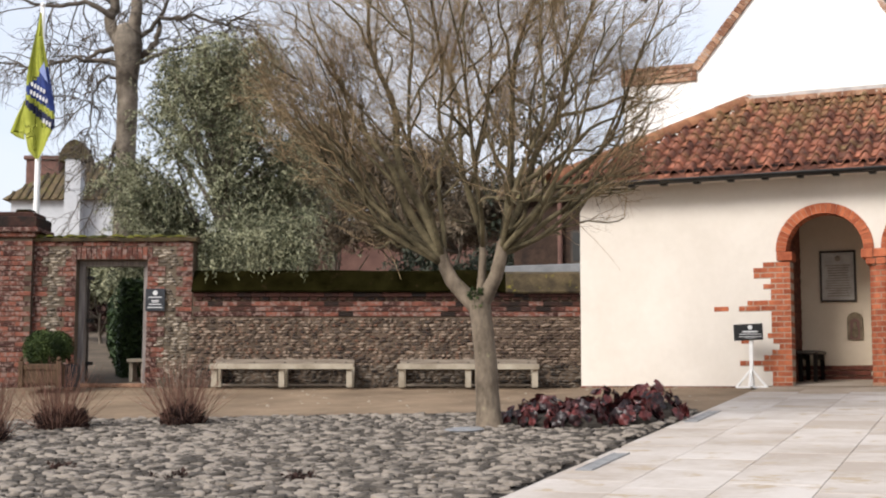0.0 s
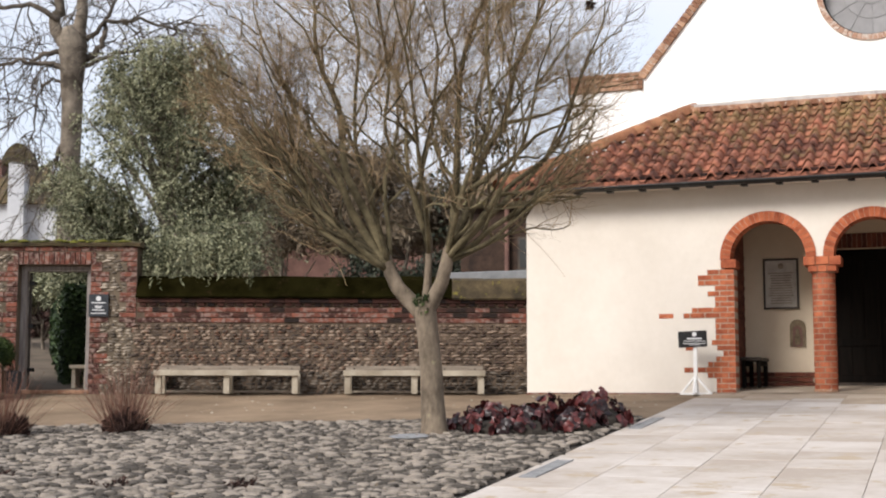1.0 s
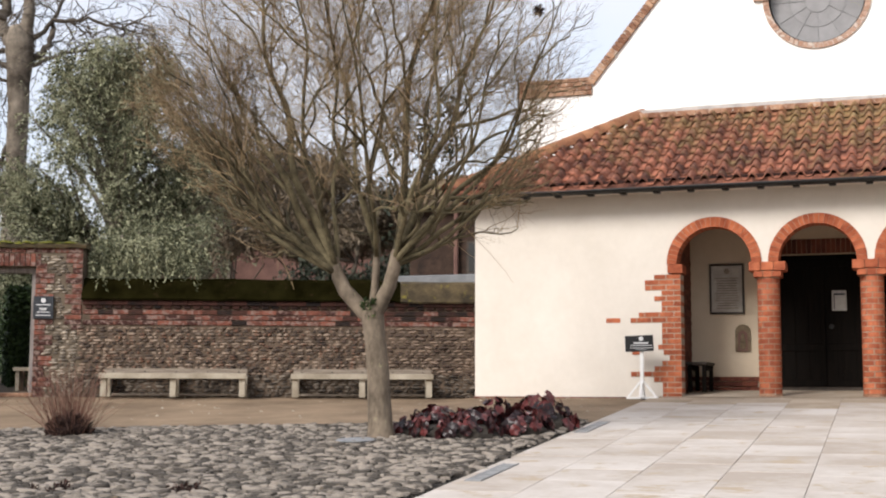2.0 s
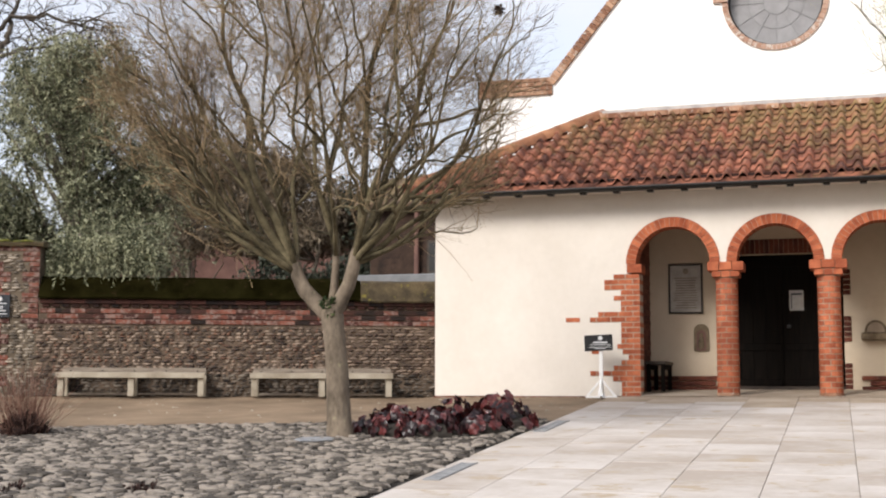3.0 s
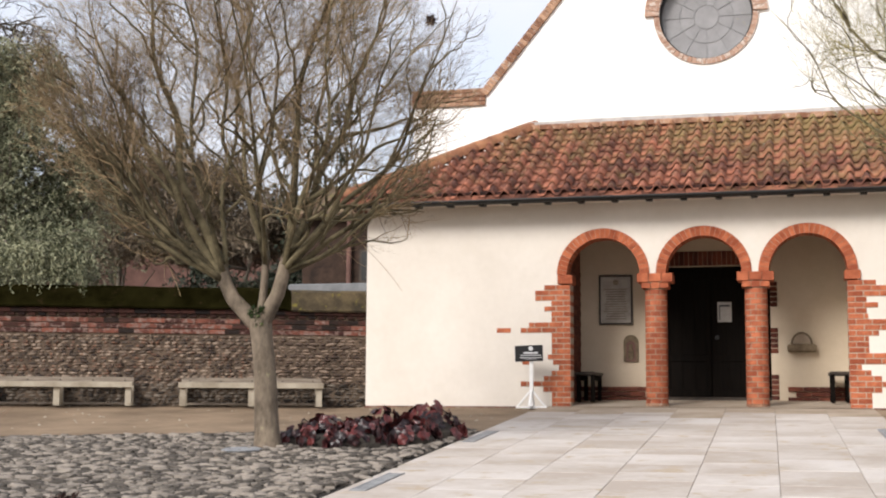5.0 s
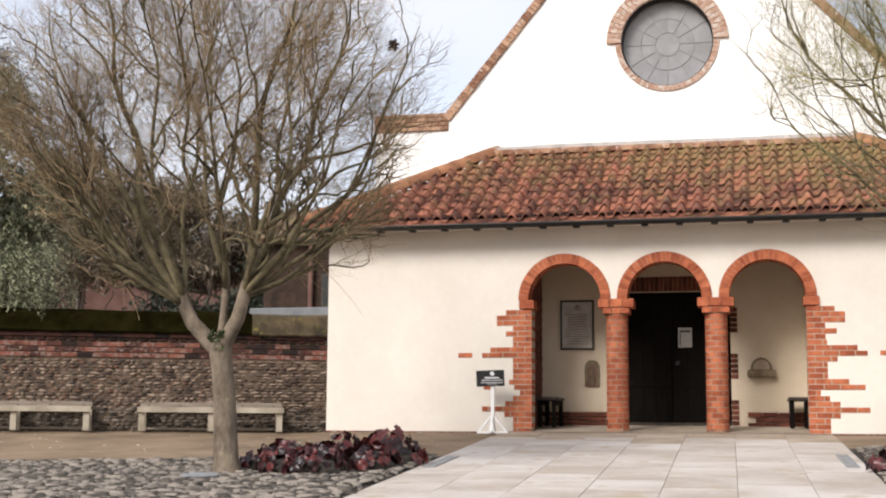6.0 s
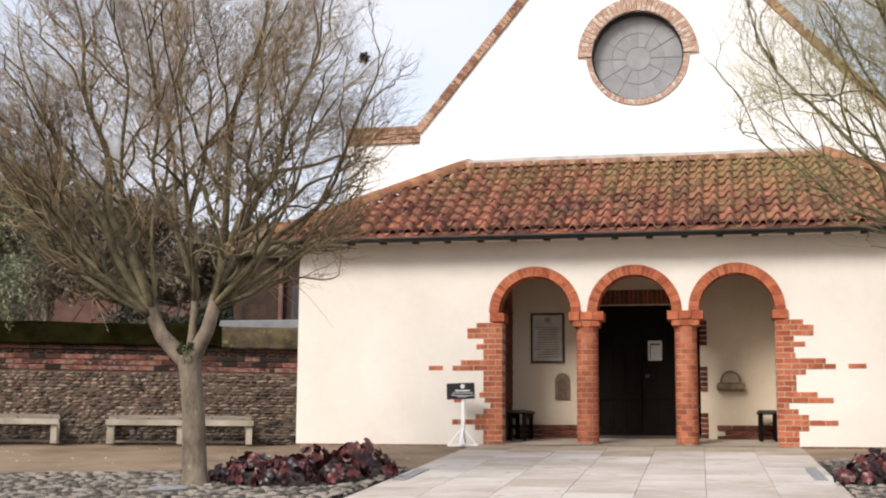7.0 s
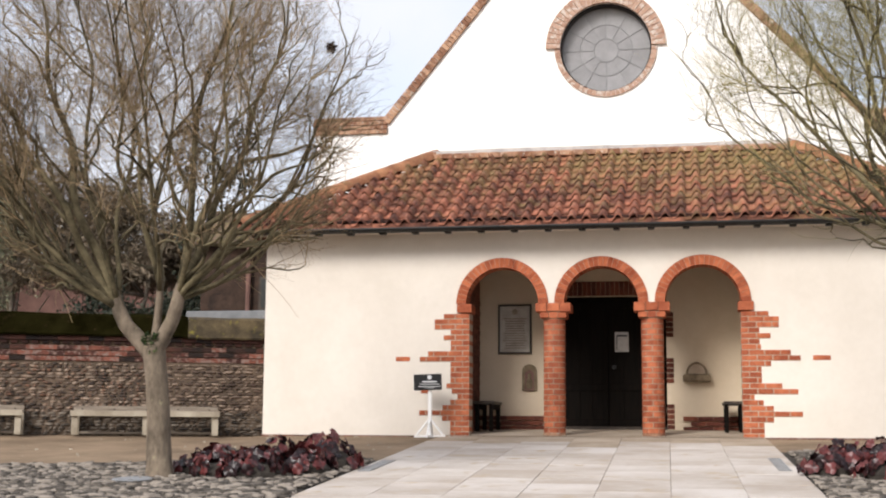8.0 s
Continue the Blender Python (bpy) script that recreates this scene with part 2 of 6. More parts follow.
LEADWORK = surface("window_lead", (0.15, 0.15, 0.15), (0.22, 0.22, 0.22), 6, 50, 0.6, 0.1)
COTTAGE_TILE = surface("dark_mossy_tile", (0.035, 0.027, 0.016), (0.14, 0.10, 0.055), 2, 30, 0.92, 0.4, 0.5, (0.10, 0.09, 0.03), 0.52)
FAR_WALL = surface("far_white_render", (0.42, 0.435, 0.46), (0.54, 0.55, 0.57), 1, 10, 0.9, 0.1)
FAR_BRICK = surface("far_red_brick", (0.11, 0.06, 0.05), (0.20, 0.11, 0.087), 2, 30, 0.92, 0.2)
FAR_DARK = surface("far_brown_brick", (0.018, 0.011, 0.008), (0.062, 0.036, 0.024), 5, 30, 0.92, 0.2)
GLASS_DARK = surface("dark_window_glass", (0.01, 0.012, 0.014), (0.02, 0.022, 0.025), 2, 9, 0.15, 0.0)
ROSE_GLASS = surface("grey_rose_glass", (0.22, 0.215, 0.215), (0.28, 0.275, 0.275), 2.2, 14, 0.16, 0.04, 0.2)

# ---- building blocks ----


class Shape:
    """Collects vertices and faces of one mesh."""

    def __init__(self):
        self.v, self.f = [], []

    def add(self, verts, faces):
        n = len(self.v)
        self.v.extend(tuple(p) for p in verts)
        self.f.extend(tuple(i + n for i in face) for face in faces)
        return self

    def box(self, x0, x1, y0, y1, z0, z1, m=None):
        pts = [Vector((x, y, z)) for z in (z0, z1) for y in (y0, y1) for x in (x0, x1)]
        if m:
            pts = [m @ p for p in pts]
        return self.add(pts, [(0, 2, 3, 1), (4, 5, 7, 6), (0, 1, 5, 4), (1, 3, 7, 5), (3, 2, 6, 7), (2, 0, 4, 6)])

    def slab(self, x0, x1, y0, y1, z0, z1, e=0.006, m=None):
        """A box with its edges taken off all round."""
        pts = []
        for z, i in ((z0, e), (z0 + e, 0), (z1 - e, 0), (z1, e)):
            for x, y in ((x0, y0), (x1, y0), (x1, y1), (x0, y1)):
                pts.append(Vector((min(max(x, x0 + i), x1 - i), min(max(y, y0 + i), y1 - i), z)))
        if m:
            pts = [m @ p for p in pts]
        faces = [(3, 2, 1, 0), (12, 13, 14, 15)]
        for k in range(3):
            faces += [(4 * k + j, 4 * k + (j + 1) % 4, 4 * k + 4 + (j + 1) % 4, 4 * k + 4 + j) for j in range(4)]
        return self.add(pts, faces)

    def lathe(self, profile, sides=16, m=None):
        """Turns (radius, height) rows round z."""
        pts = [Vector((r * math.cos(2 * math.pi * k / sides), r * math.sin(2 * math.pi * k / sides), z)) for r, z in profile for k in range(sides)]
        if m:
            pts = [m @ p for p in pts]
        faces = [(a * sides + k, a * sides + (k + 1) % sides, (a + 1) * sides + (k + 1) % sides, (a + 1) * sides + k) for a in range(len(profile) - 1) for k in range(sides)]
        faces += [tuple(reversed(range(sides))), tuple((len(profile) - 1) * sides + k for k in range(sides))]
        return self.add(pts, faces)

    def tube(self, pts, radii, sides=5):
        """A tapering tube along a line of points."""
        ring, u = [], None
        for i, p in enumerate(pts):
            a, b = pts[max(i - 1, 0)], pts[min(i + 1, len(pts) - 1)]
            d = (b - a).normalized()
            u = d.orthogonal().normalized() if i == 0 else (u - d * u.dot(d)).normalized()
            w = d.cross(u)
            ring += [p + radii[i] * (math.cos(2 * math.pi * k / sides) * u + math.sin(2 * math.pi * k / sides) * w) for k in range(sides)]
        faces = [(i * sides + k, i * sides + (k + 1) % sides, (i + 1) * sides + (k + 1) % sides, (i + 1) * sides + k) for i in range(len(pts) - 1) for k in range(sides)]
        faces += [tuple(reversed(range(sides))), tuple((len(pts) - 1) * sides + k for k in range(sides))]
        return self.add(ring, faces)

    def prism(self, outline, y0, y1):
        """An outline in x and z, given thickness along y."""
        n = len(outline)
        pts = [(x, y0, z) for x, z in outline] + [(x, y1, z) for x, z in outline]
        return self.add(pts, [tuple(range(n)), tuple(reversed(range(n, 2 * n)))] + [(k, k + n, (k + 1) % n + n, (k + 1) % n) for k in range(n)])

    def mesh(self, name, material, smooth=False):
        me = bpy.data.meshes.new(name)
        me.from_pydata(self.v, [], self.f)
        me.materials.append(material)
        bm = bmesh.new()
        bm.from_mesh(me)
        bmesh.ops.recalc_face_normals(bm, faces=bm.faces[:])
        bm.to_mesh(me)
        bm.free()
        if smooth:
            me.polygons.foreach_set("use_smooth", [True] * len(me.polygons))
        return me


def quick(name, verts, faces, material, smooth=False):
    me = bpy.data.meshes.new(name)
    me.from_pydata(verts, [], faces)
    me.materials.append(material)
    if smooth:
        me.polygons.foreach_set("use_smooth", [True] * len(me.polygons))
    return me


def thing(name, place, turn, label, category, group="", kind=""):
    ob = new(name)
    ob.empty_display_size = 0.1
    ob.matrix_world = pose(*place, 0, 0, turn)
    return tagged(ob, label, category, group, kind)


def part(name, shape, material, parent, label="", smooth=False):
    ob = new(name, shape.mesh(name, material, smooth) if isinstance(shape, Shape) else shape)
    ob.parent = parent
    return tagged(ob, label)


def structure(name, shape, material, label, category, smooth=False):
    ob = new(name, shape.mesh(name, material, smooth) if isinstance(shape, Shape) else shape)
    return tagged(ob, label, category, kind="structure")


def piece(name, me, parent, m):
    ob = new(name, me)
    ob.parent = parent
    ob.matrix_basis = m
    return ob


RNG = random.Random(7)
KX = 0.404  # the flint wall runs off at this slope from the porch's corner


def wall_y(x):
    return 0.33 + KX * min(0.0, x + 5.1)


def edge_y(x):
    return -5.3 + 0.32 * (x + 5.3)


def fall(y):
    return 0.068 * min(y, 1.0) - 0.03


def ground_z(x, y):
    if x < -5.1:
        a, b = edge_y(x), wall_y(x)
        if y > a:
            k = min(1.0, (y - a) / (b - a))
            return fall(a) * (1 - k) - 0.04 * k
        return fall(y)
    if x > 5.6 and y > -3:
        return fall(-3) * (1 - min(1, (y + 3) / 3)) - 0.03 * min(1, (y + 3) / 3)
    return fall(y)

# ---- ground ----
gx = sorted(set([-400, -150, -70, -40] + [-30 + 0.6 * k for k in range(101)] + [40, 70, 150, 400]))
gy = sorted(set([-400, -150, -70, -40] + [-30 + 0.6 * k for k in range(61)] + [8, 10, 15, 25, 50, 100, 200, 400]))
verts = [(x, y, ground_z(min(max(x, -30), 30), max(y, -30)) - 0.012) for y in gy for x in gx]
w = len(gx)
faces = [(j * w + i, j * w + i + 1, (j + 1) * w + i + 1, (j + 1) * w + i) for j in range(len(gy) - 1) for i in range(w - 1)]
ground = tagged(new("ground", quick("ground", verts, faces, GRAVEL)), "compacted sandy tan gravel of the courtyard path", "gravel ground", kind="structure")

PX0, PX1, COL = -2.16, 2.62, 0.6886
SKEW = 0.018  # the path swings this much from the square


def path_x(x, y):
    return x - SKEW * (y + 8)


bed = Shape()
bed.add([(path_x(PX0, -0.12), -0.12, fall(-0.12) + 0.004), (path_x(PX1, -0.12), -0.12, fall(-0.12) + 0.004), (path_x(PX1, -27), -27, fall(-27) + 0.004), (path_x(PX0, -27), -27, fall(-27) + 0.004)], [(0, 3, 2, 1)])
pavement = structure("pavement", bed, JOINT, "pale sandstone paving path leading to the porch", "pavement")


def slate_bed(name, corners, label):
    """A strip of dark soil under the loose slates, laid over the ground's fall."""
    s = Shape()
    n = 24
    (ax, ay), (bx, by), (cx, cy), (dx, dy) = corners
    for j in range(n + 1):
        for i in range(n + 1):
            u, v = i / n, j / n
            x = (ax * (1 - u) + bx * u) * (1 - v) + (dx * (1 - u) + cx * u) * v
            y = (ay * (1 - u) + by * u) * (1 - v) + (dy * (1 - u) + cy * u) * v
            s.v.append((x, y, ground_z(x, y) + 0.006))
    s.f = [(j * (n + 1) + i, j * (n + 1) + i + 1, (j + 1) * (n + 1) + i + 1, (j + 1) * (n + 1) + i) for j in range(n) for i in range(n)]
    return structure(name, s, SOIL, label, "planting bed")


bed_west = slate_bed("slate_bed_west", [(path_x(PX0, -24) - 0.01, -24), (path_x(PX0, -4) - 0.01, edge_y(-2.2)), (-22, edge_y(-22)), (-22, -24)], "planting bed covered with loose grey slates")
bed_east = slate_bed("slate_bed_east", [(path_x(PX1, -24) + 0.01, -24), (14, -24), (14, -3.0), (path_x(PX1, -2.6) + 0.01, -2.6)], "planting bed covered with loose grey slates")

strip = Shape()
for k in range(40):
    x0, x1 = -2.3 - 0.48 * k, -2.3 - 0.48 * (k + 1)
    strip.add([(x0, edge_y(x0), fall(edge_y(x0)) + 0.035), (x1, edge_y(x1), fall(edge_y(x1)) + 0.035), (x1, edge_y(x1) - 0.03, fall(edge_y(x1)) + 0.035), (x0, edge_y(x0) - 0.03, fall(edge_y(x0)) + 0.035),
               (x0, edge_y(x0) - 0.03, fall(edge_y(x0)) - 0.05), (x1, edge_y(x1) - 0.03, fall(edge_y(x1)) - 0.05)], [(0, 1, 2, 3), (3, 2, 5, 4)])
structure("edging", strip, SOIL, "dark metal edging between gravel and slates", "edging")

# ---- the porch front ----
XL, XR, MID = -5.12, 5.42, 0.15
ARCHES = (-1.358, 0.147, 1.652)
SPRING, R_IN, R_OUT, WALL_T = 1.98, 0.555, 0.705, 0.33
JAMB_L, JAMB_R = -1.854, 2.194
outline = [(XL, -0.2), (JAMB_L - 0.15, -0.2), (JAMB_L - 0.15, SPRING)]
for n, c in enumerate(ARCHES):
    r = R_OUT - 0.01
    outline += [(c - r * math.cos(math.pi * k / 28), SPRING + r * math.sin(math.pi * k / 28)) for k in range(29)]
outline += [(JAMB_R + 0.15, SPRING), (JAMB_R + 0.15, -0.2), (XR, -0.2), (XR, 3.28), (XL, 3.28)]
front = structure("wall_front", Shape().prism(outline, 0, WALL_T), CREAM, "cream rendered porch front with three brick arches", "wall")

for a in (XL, XR - 0.3):
    structure("wall_side", Shape().box(a, a + 0.3, WALL_T, 2.6, -0.2, 3.28), CREAM, "cream rendered return wall of the porch wing", "wall")
plinth = Shape()
plinth.box(XL - 0.012, JAMB_L - 0.3, -0.015, 0.05, -0.25, -0.022)
plinth.box(JAMB_R + 0.32, XR + 0.012, -0.015, 0.05, -0.25, -0.018)
structure("plinth", plinth, OLD_BRICK, "low weathered brick footing under the render", "plinth")

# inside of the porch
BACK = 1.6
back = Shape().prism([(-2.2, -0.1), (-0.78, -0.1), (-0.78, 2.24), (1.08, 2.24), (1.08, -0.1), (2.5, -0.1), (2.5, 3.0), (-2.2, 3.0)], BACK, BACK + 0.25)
wall_back = structure("wall_porch_back", back, BOUNCE_CREAM, "cream plastered back wall inside the porch", "wall")
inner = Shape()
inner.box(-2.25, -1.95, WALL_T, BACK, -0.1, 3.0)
inner_l = structure("wall_porch_west", inner, SHADED_PORCH_BRICK, "red brick return wall inside the porch", "wall")
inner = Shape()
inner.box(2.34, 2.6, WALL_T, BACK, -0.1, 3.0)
structure("wall_porch_east", inner, BOUNCE_CREAM, "cream plastered return wall inside the porch", "wall")
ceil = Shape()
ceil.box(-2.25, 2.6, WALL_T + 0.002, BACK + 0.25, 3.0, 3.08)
structure("ceiling", ceil, BOUNCE_CREAM, "plain plastered porch ceiling", "ceiling")
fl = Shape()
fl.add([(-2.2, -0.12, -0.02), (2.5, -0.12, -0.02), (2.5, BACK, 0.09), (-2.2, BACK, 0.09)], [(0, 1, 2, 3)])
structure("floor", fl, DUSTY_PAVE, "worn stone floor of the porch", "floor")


def brick_mesh(l, h, d, mat, name="brick"):
    """A brick, its length along x, its face at y = 0 and its body behind."""
    return Shape().slab(-l / 2, l / 2, 0, d, 0, h, 0.005).mesh(name, mat)


COURSE = 0.0817
LEFT = (0.41, 0.55, 0.55, 0.30, 0.41, 0.30, 0.30, 0.65, 0.78, 0.30, 0.30, 0.30, 0.30, 0.36, 0.28, 0.19, 0.30, 0.42, 0.78, 0.43, 0.30, 0.30, 0.30)
RIGHT = (0.41, 0.55, 0.55, 0.27, 0.43, 0.27, 0.29, 0.71, 0.85, 0.43, 0.29, 0.29, 0.29, 0.58, 0.80, 0.18, 0.31, 0.45, 0.86, 0.45, 0.31, 0.31, 0.31)
MESHES = {}


def sized_brick(l, d=0.325, mat=BRICK, h=COURSE - 0.011):
    key = (round(l, 2), d, mat.name, h)
    if key not in MESHES:
        MESHES[key] = brick_mesh(key[0], h, d, mat)
    return MESHES[key]


quoin_bed = Shape()
for edge, rows, sign in ((JAMB_L, LEFT, -1), (JAMB_R, RIGHT, 1)):
    for k, reach in enumerate(rows):
        z = 1.84 - (k + 1) * COURSE
        x = 0.0
        first = 0.11 if k % 2 else 0.225
        while x < reach - 0.03:
            l = min(first if x == 0 else 0.225, reach - x)
            if reach - x - l < 0.06:
                l = reach - x
            c = edge + sign * (x + l / 2)
            proud = RNG.uniform(0.004, 0.009)
            piece("brick", sized_brick(l - 0.010), front, pose(c, -proud, z, 0, 0, 0))
            x += l
        a, b = sorted((edge + sign * 0.006, edge + sign * (reach - 0.004)))
        quoin_bed.box(a, b, -0.002, 0.322, z - 0.011, z + COURSE - 0.011)
for a, b, k, sign, edge in ((1.15, 0.93, 8, -1, JAMB_L), (0.75, 0.60, 14, -1, JAMB_L), (1.27, 1.02, 8, 1, JAMB_R)):
    piece("brick", sized_brick(a - b, 0.1), front, pose(edge + sign * (a + b) / 2, -0.006, 1.84 - (k + 1) * COURSE))
part("mortar", quoin_bed, MORTAR, front)
# impost blocks on the two outer jambs
for edge, sign in ((JAMB_L, -1), (JAMB_R, 1)):
    for a, b, z0, z1 in ((-0.03, 0.195, 1.842, 1.976),):
        x0, x1 = sorted((edge + sign * a, edge + sign * b))
        part("impost", Shape().slab(x0, x1, -0.035, 0.34, z0, z1, 0.008), BRICK, front)


def voussoir():
    n = 27
    half = math.pi / n / 2 - 0.0045
    s = Shape()
    pts = []
    for y in (-0.018, 0.335):
        for r, a in ((R_IN, -half), (R_OUT, -half), (R_OUT, half), (R_IN, half)):
            pts.append((r * math.sin(a), y, r * math.cos(a)))
    return s.add(pts, [(0, 1, 2, 3), (7, 6, 5, 4), (0, 4, 5, 1), (1, 5, 6, 2), (2, 6, 7, 3), (3, 7, 4, 0)]).mesh("brick", BRICK)


VOUS = voussoir()
for c in ARCHES:
    for k in range(27):
        piece("brick", VOUS, front, Matrix.Translation((c, 0, SPRING)) @ Matrix.Rotation(-math.pi / 2 + math.pi * (k + 0.5) / 27, 4, "Y"))
    ring = Shape()
    pts, m = [], 28
    for y in (-0.010, 0.33):
        for r in (R_IN + 0.004, R_OUT - 0.004):
            pts += [(c - r * math.cos(math.pi * k / m), y, SPRING + r * math.sin(math.pi * k / m)) for k in range(m + 1)]
    q = m + 1
    fc = []
    for k in range(m):
        fc += [(k, k + 1, q + k + 1, q + k), (2 * q + k, 3 * q + k, 3 * q + k + 1, 2 * q + k + 1), (k, 2 * q + k, 2 * q + k + 1, k + 1), (q + k, q + k + 1, 3 * q + k + 1, 3 * q + k)]
    part("mortar", ring.add(pts, fc), MORTAR, front)

# two rounded brick piers with corbelled caps


def pier(x):
    t = thing("brick_pier", (x, 0.165, -0.005), 0, "rounded orange brick pier with a corbelled brick cap", "pier", "piers of the porch")
    part("core", Shape().lathe([(0.158, 0), (0.158, 1.76)], 20), MORTAR, t)
    seg = 6
    s = Shape()
    half = math.pi / seg - 0.042
    pts = []
    for z in (0, COURSE - 0.015):
        for j in range(5):
            a = -half + 2 * half * j / 4
            pts.append((0.166 * math.sin(a), -0.166 * math.cos(a), z))
        pts += [(0.1 * math.sin(half), -0.1 * math.cos(half), z), (-0.1 * math.sin(half), -0.1 * math.cos(half), z)]
    s.add(pts, [tuple(reversed(range(7))), tuple(range(7, 14))] + [(k, (k + 1) % 7, 7 + (k + 1) % 7, 7 + k) for k in range(7)])
    me = s.mesh("brick", BRICK)
    for k in range(21):
        for j in range(seg):
            piece("brick", me, t, Matrix.Translation((0, 0, 0.04 + k * COURSE)) @ Matrix.Rotation(2 * math.pi * (j + (k % 2) * 0.5) / seg, 4, "Z"))
    part("base", Shape().lathe([(0.175, -0.1), (0.175, 0.03), (0.168, 0.04)], 20), STONE_BRICK, t)
    for x0, x1, z0, z1, d in ((-0.20, -0.07, 1.76, 1.845, 0.19), (-0.06, 0.06, 1.755, 1.85, 0.175), (0.07, 0.20, 1.76, 1.845, 0.19), (-0.265, -0.10, 1.85, 1.985, 0.205), (-0.09, 0.09, 1.86, 1.985, 0.19), (0.10, 0.265, 1.85, 1.985, 0.205)):
        part("corbel", Shape().slab(x0, x1, -d, d, z0, z1, 0.008), BRICK, t)
    part("cap_bed", Shape().box(-0.18, 0.18, -0.16, 0.16, 1.765, 1.98), MORTAR, t)


pier(-0.574)
pier(0.902)

# ---- pantiled lean-to roof ----
EY, EZ, TY, TZ = -0.42, 3.155, 2.45, 4.79
HX0, HX1 = -2.85, 3.12
SLOPE = math.atan2(TZ - EZ, TY - EY)
RUN = math.hypot(TZ - EZ, TY - EY)
UP = Vector((0, math.cos(SLOPE), math.sin(SLOPE)))
OUT = Vector((0, -math.sin(SLOPE), math.cos(SLOPE)))
EX0, EX1 = -5.45, 5.75
deck = Shape()
deck.add([(EX0, EY, EZ - 0.05), (EX1, EY, EZ - 0.05), (HX1, TY, TZ - 0.05), (HX0, TY, TZ - 0.05), (EX0, TY, EZ - 0.05), (EX1, TY, EZ - 0.05)], [(0, 1, 2, 3), (0, 3, 4), (1, 5, 2), (0, 4, 5, 1), (2, 5, 4, 3)])
roof = structure("roof", deck, TILE, "hipped pantile roof over the porch, red with moss and lichen", "roof")


def pantile(mat, wide, long):
    s = Shape()
    nx, ny = 12, 2
    for side, lift in ((0, 0.020), (1, 0.0)):
        for j in range(ny + 1):
            for i in range(nx + 1):
                u, v = i / nx, j / ny
                wave = 0.072 * max(0.0, math.cos(math.pi * (u - 0.72) / 0.60)) ** 1.15 - 0.016 * math.cos(math.pi * (u - 0.24) / 0.5) - 0.012
                s.v.append(((u - 0.5) * wide * 1.12, v * long * 1.13, 0.060 + wave - v * 0.042 + lift - 0.020))
    q = (nx + 1) * (ny + 1)
    for j in range(ny):
        for i in range(nx):
            a = j * (nx + 1) + i
            s.f.append((a, a + 1, a + nx + 2, a + nx + 1))
    for i in range(nx):
        s.f.append((i + 1, i, q + i, q + i + 1))
    return quick("pantile", s.v, s.f, mat, True)


TW, ROWS_N = 0.230, 10
TL = RUN / ROWS_N
TMESH = pantile(TILE, TW, TL)
basis = Matrix((Vector((1, 0, 0)), UP, OUT)).transposed().to_4x4()
for r in range(ROWS_N):
    lo = (r + 0.1) / ROWS_N
    x0, x1 = EX0 + (HX0 - EX0) * lo, EX1 + (HX1 - EX1) * lo
    c = math.ceil((x0 - MID) / TW)
    while MID + c * TW < x1:
        x = MID + c * TW
        base = Vector((x, EY, EZ)) + UP * (r * TL - 0.05)
        jig = pose(RNG.uniform(-0.005, 0.005), RNG.uniform(-0.014, 0.014), RNG.uniform(-0.003, 0.005), RNG.uniform(-0.8, 0.8), RNG.uniform(-1.4, 1.4), RNG.uniform(-1.2, 1.2))
        piece("pantile", TMESH, roof, Matrix.Translation(base) @ basis @ jig)
        c += 1


def ridge_run(name, a, b, radius, mat, parent, step=0.34):
    """Half-round ridge tiles laid from a to b."""
    a, b = Vector(a), Vector(b)
    d = b - a
    n = max(1, round(d.length / step))
    s = Shape()
    m = 8
    for j in range(2):
        for k in range(m + 1):
            an = math.pi * k / m
            s.v.append((radius * (1 + 0.06 * (1 - j)) * math.cos(an), j * d.length / n * 1.06, radius * (1 + 0.06 * (1 - j)) * math.sin(an)))
    s.f = [(k, k + 1, m + 2 + k, m + 1 + k) for k in range(m)]
    me = quick(name, s.v, s.f, mat, True)
    y = d.normalized()
    x = y.cross(Vector((0, 0, 1))).normalized()
    z = x.cross(y)
    rot = Matrix((x, y, z)).transposed().to_4x4()
    for k in range(n):
        piece(name, me, parent, Matrix.Translation(a + d * k / n) @ rot @ pose(0, 0, 0, RNG.uniform(-1, 1), RNG.uniform(-3, 3), RNG.uniform(-1, 1)))


ridge_run("hip_tile", (EX0, EY, EZ + 0.02), (HX0, TY, TZ + 0.012), 0.145, HIP, roof)
ridge_run("hip_tile", (EX1, EY, EZ + 0.02), (HX1, TY, TZ + 0.012), 0.145, HIP, roof)
top = Shape()
n = 30
for k in range(n):
    a, b = HX0 - 0.08 + (HX1 - HX0 + 0.16) * k / n, HX0 - 0.08 + (HX1 - HX0 + 0.16) * (k + 1) / n
    top.slab(a + 0.003, b - 0.003, TY - 0.22, TY + 0.06, TZ - 0.06 + RNG.uniform(-0.006, 0.006), TZ + 0.035, 0.008)
part("top_course", top, STONE_BRICK, roof)
fl = Shape()
for k in range(8):
    a, b = HX0 - 0.10 + (HX1 - HX0 + 0.2) * k / 8, HX0 - 0.10 + (HX1 - HX0 + 0.2) * (k + 1) / 8
    z = RNG.uniform(0, 0.02)
    fl.slab(a, b + 0.01, TY - 0.16, TY + 0.06, TZ + 0.03, TZ + 0.095 + z, 0.006)
part("flashing", fl, LEAD, roof, "pale lead and mortar flashing")

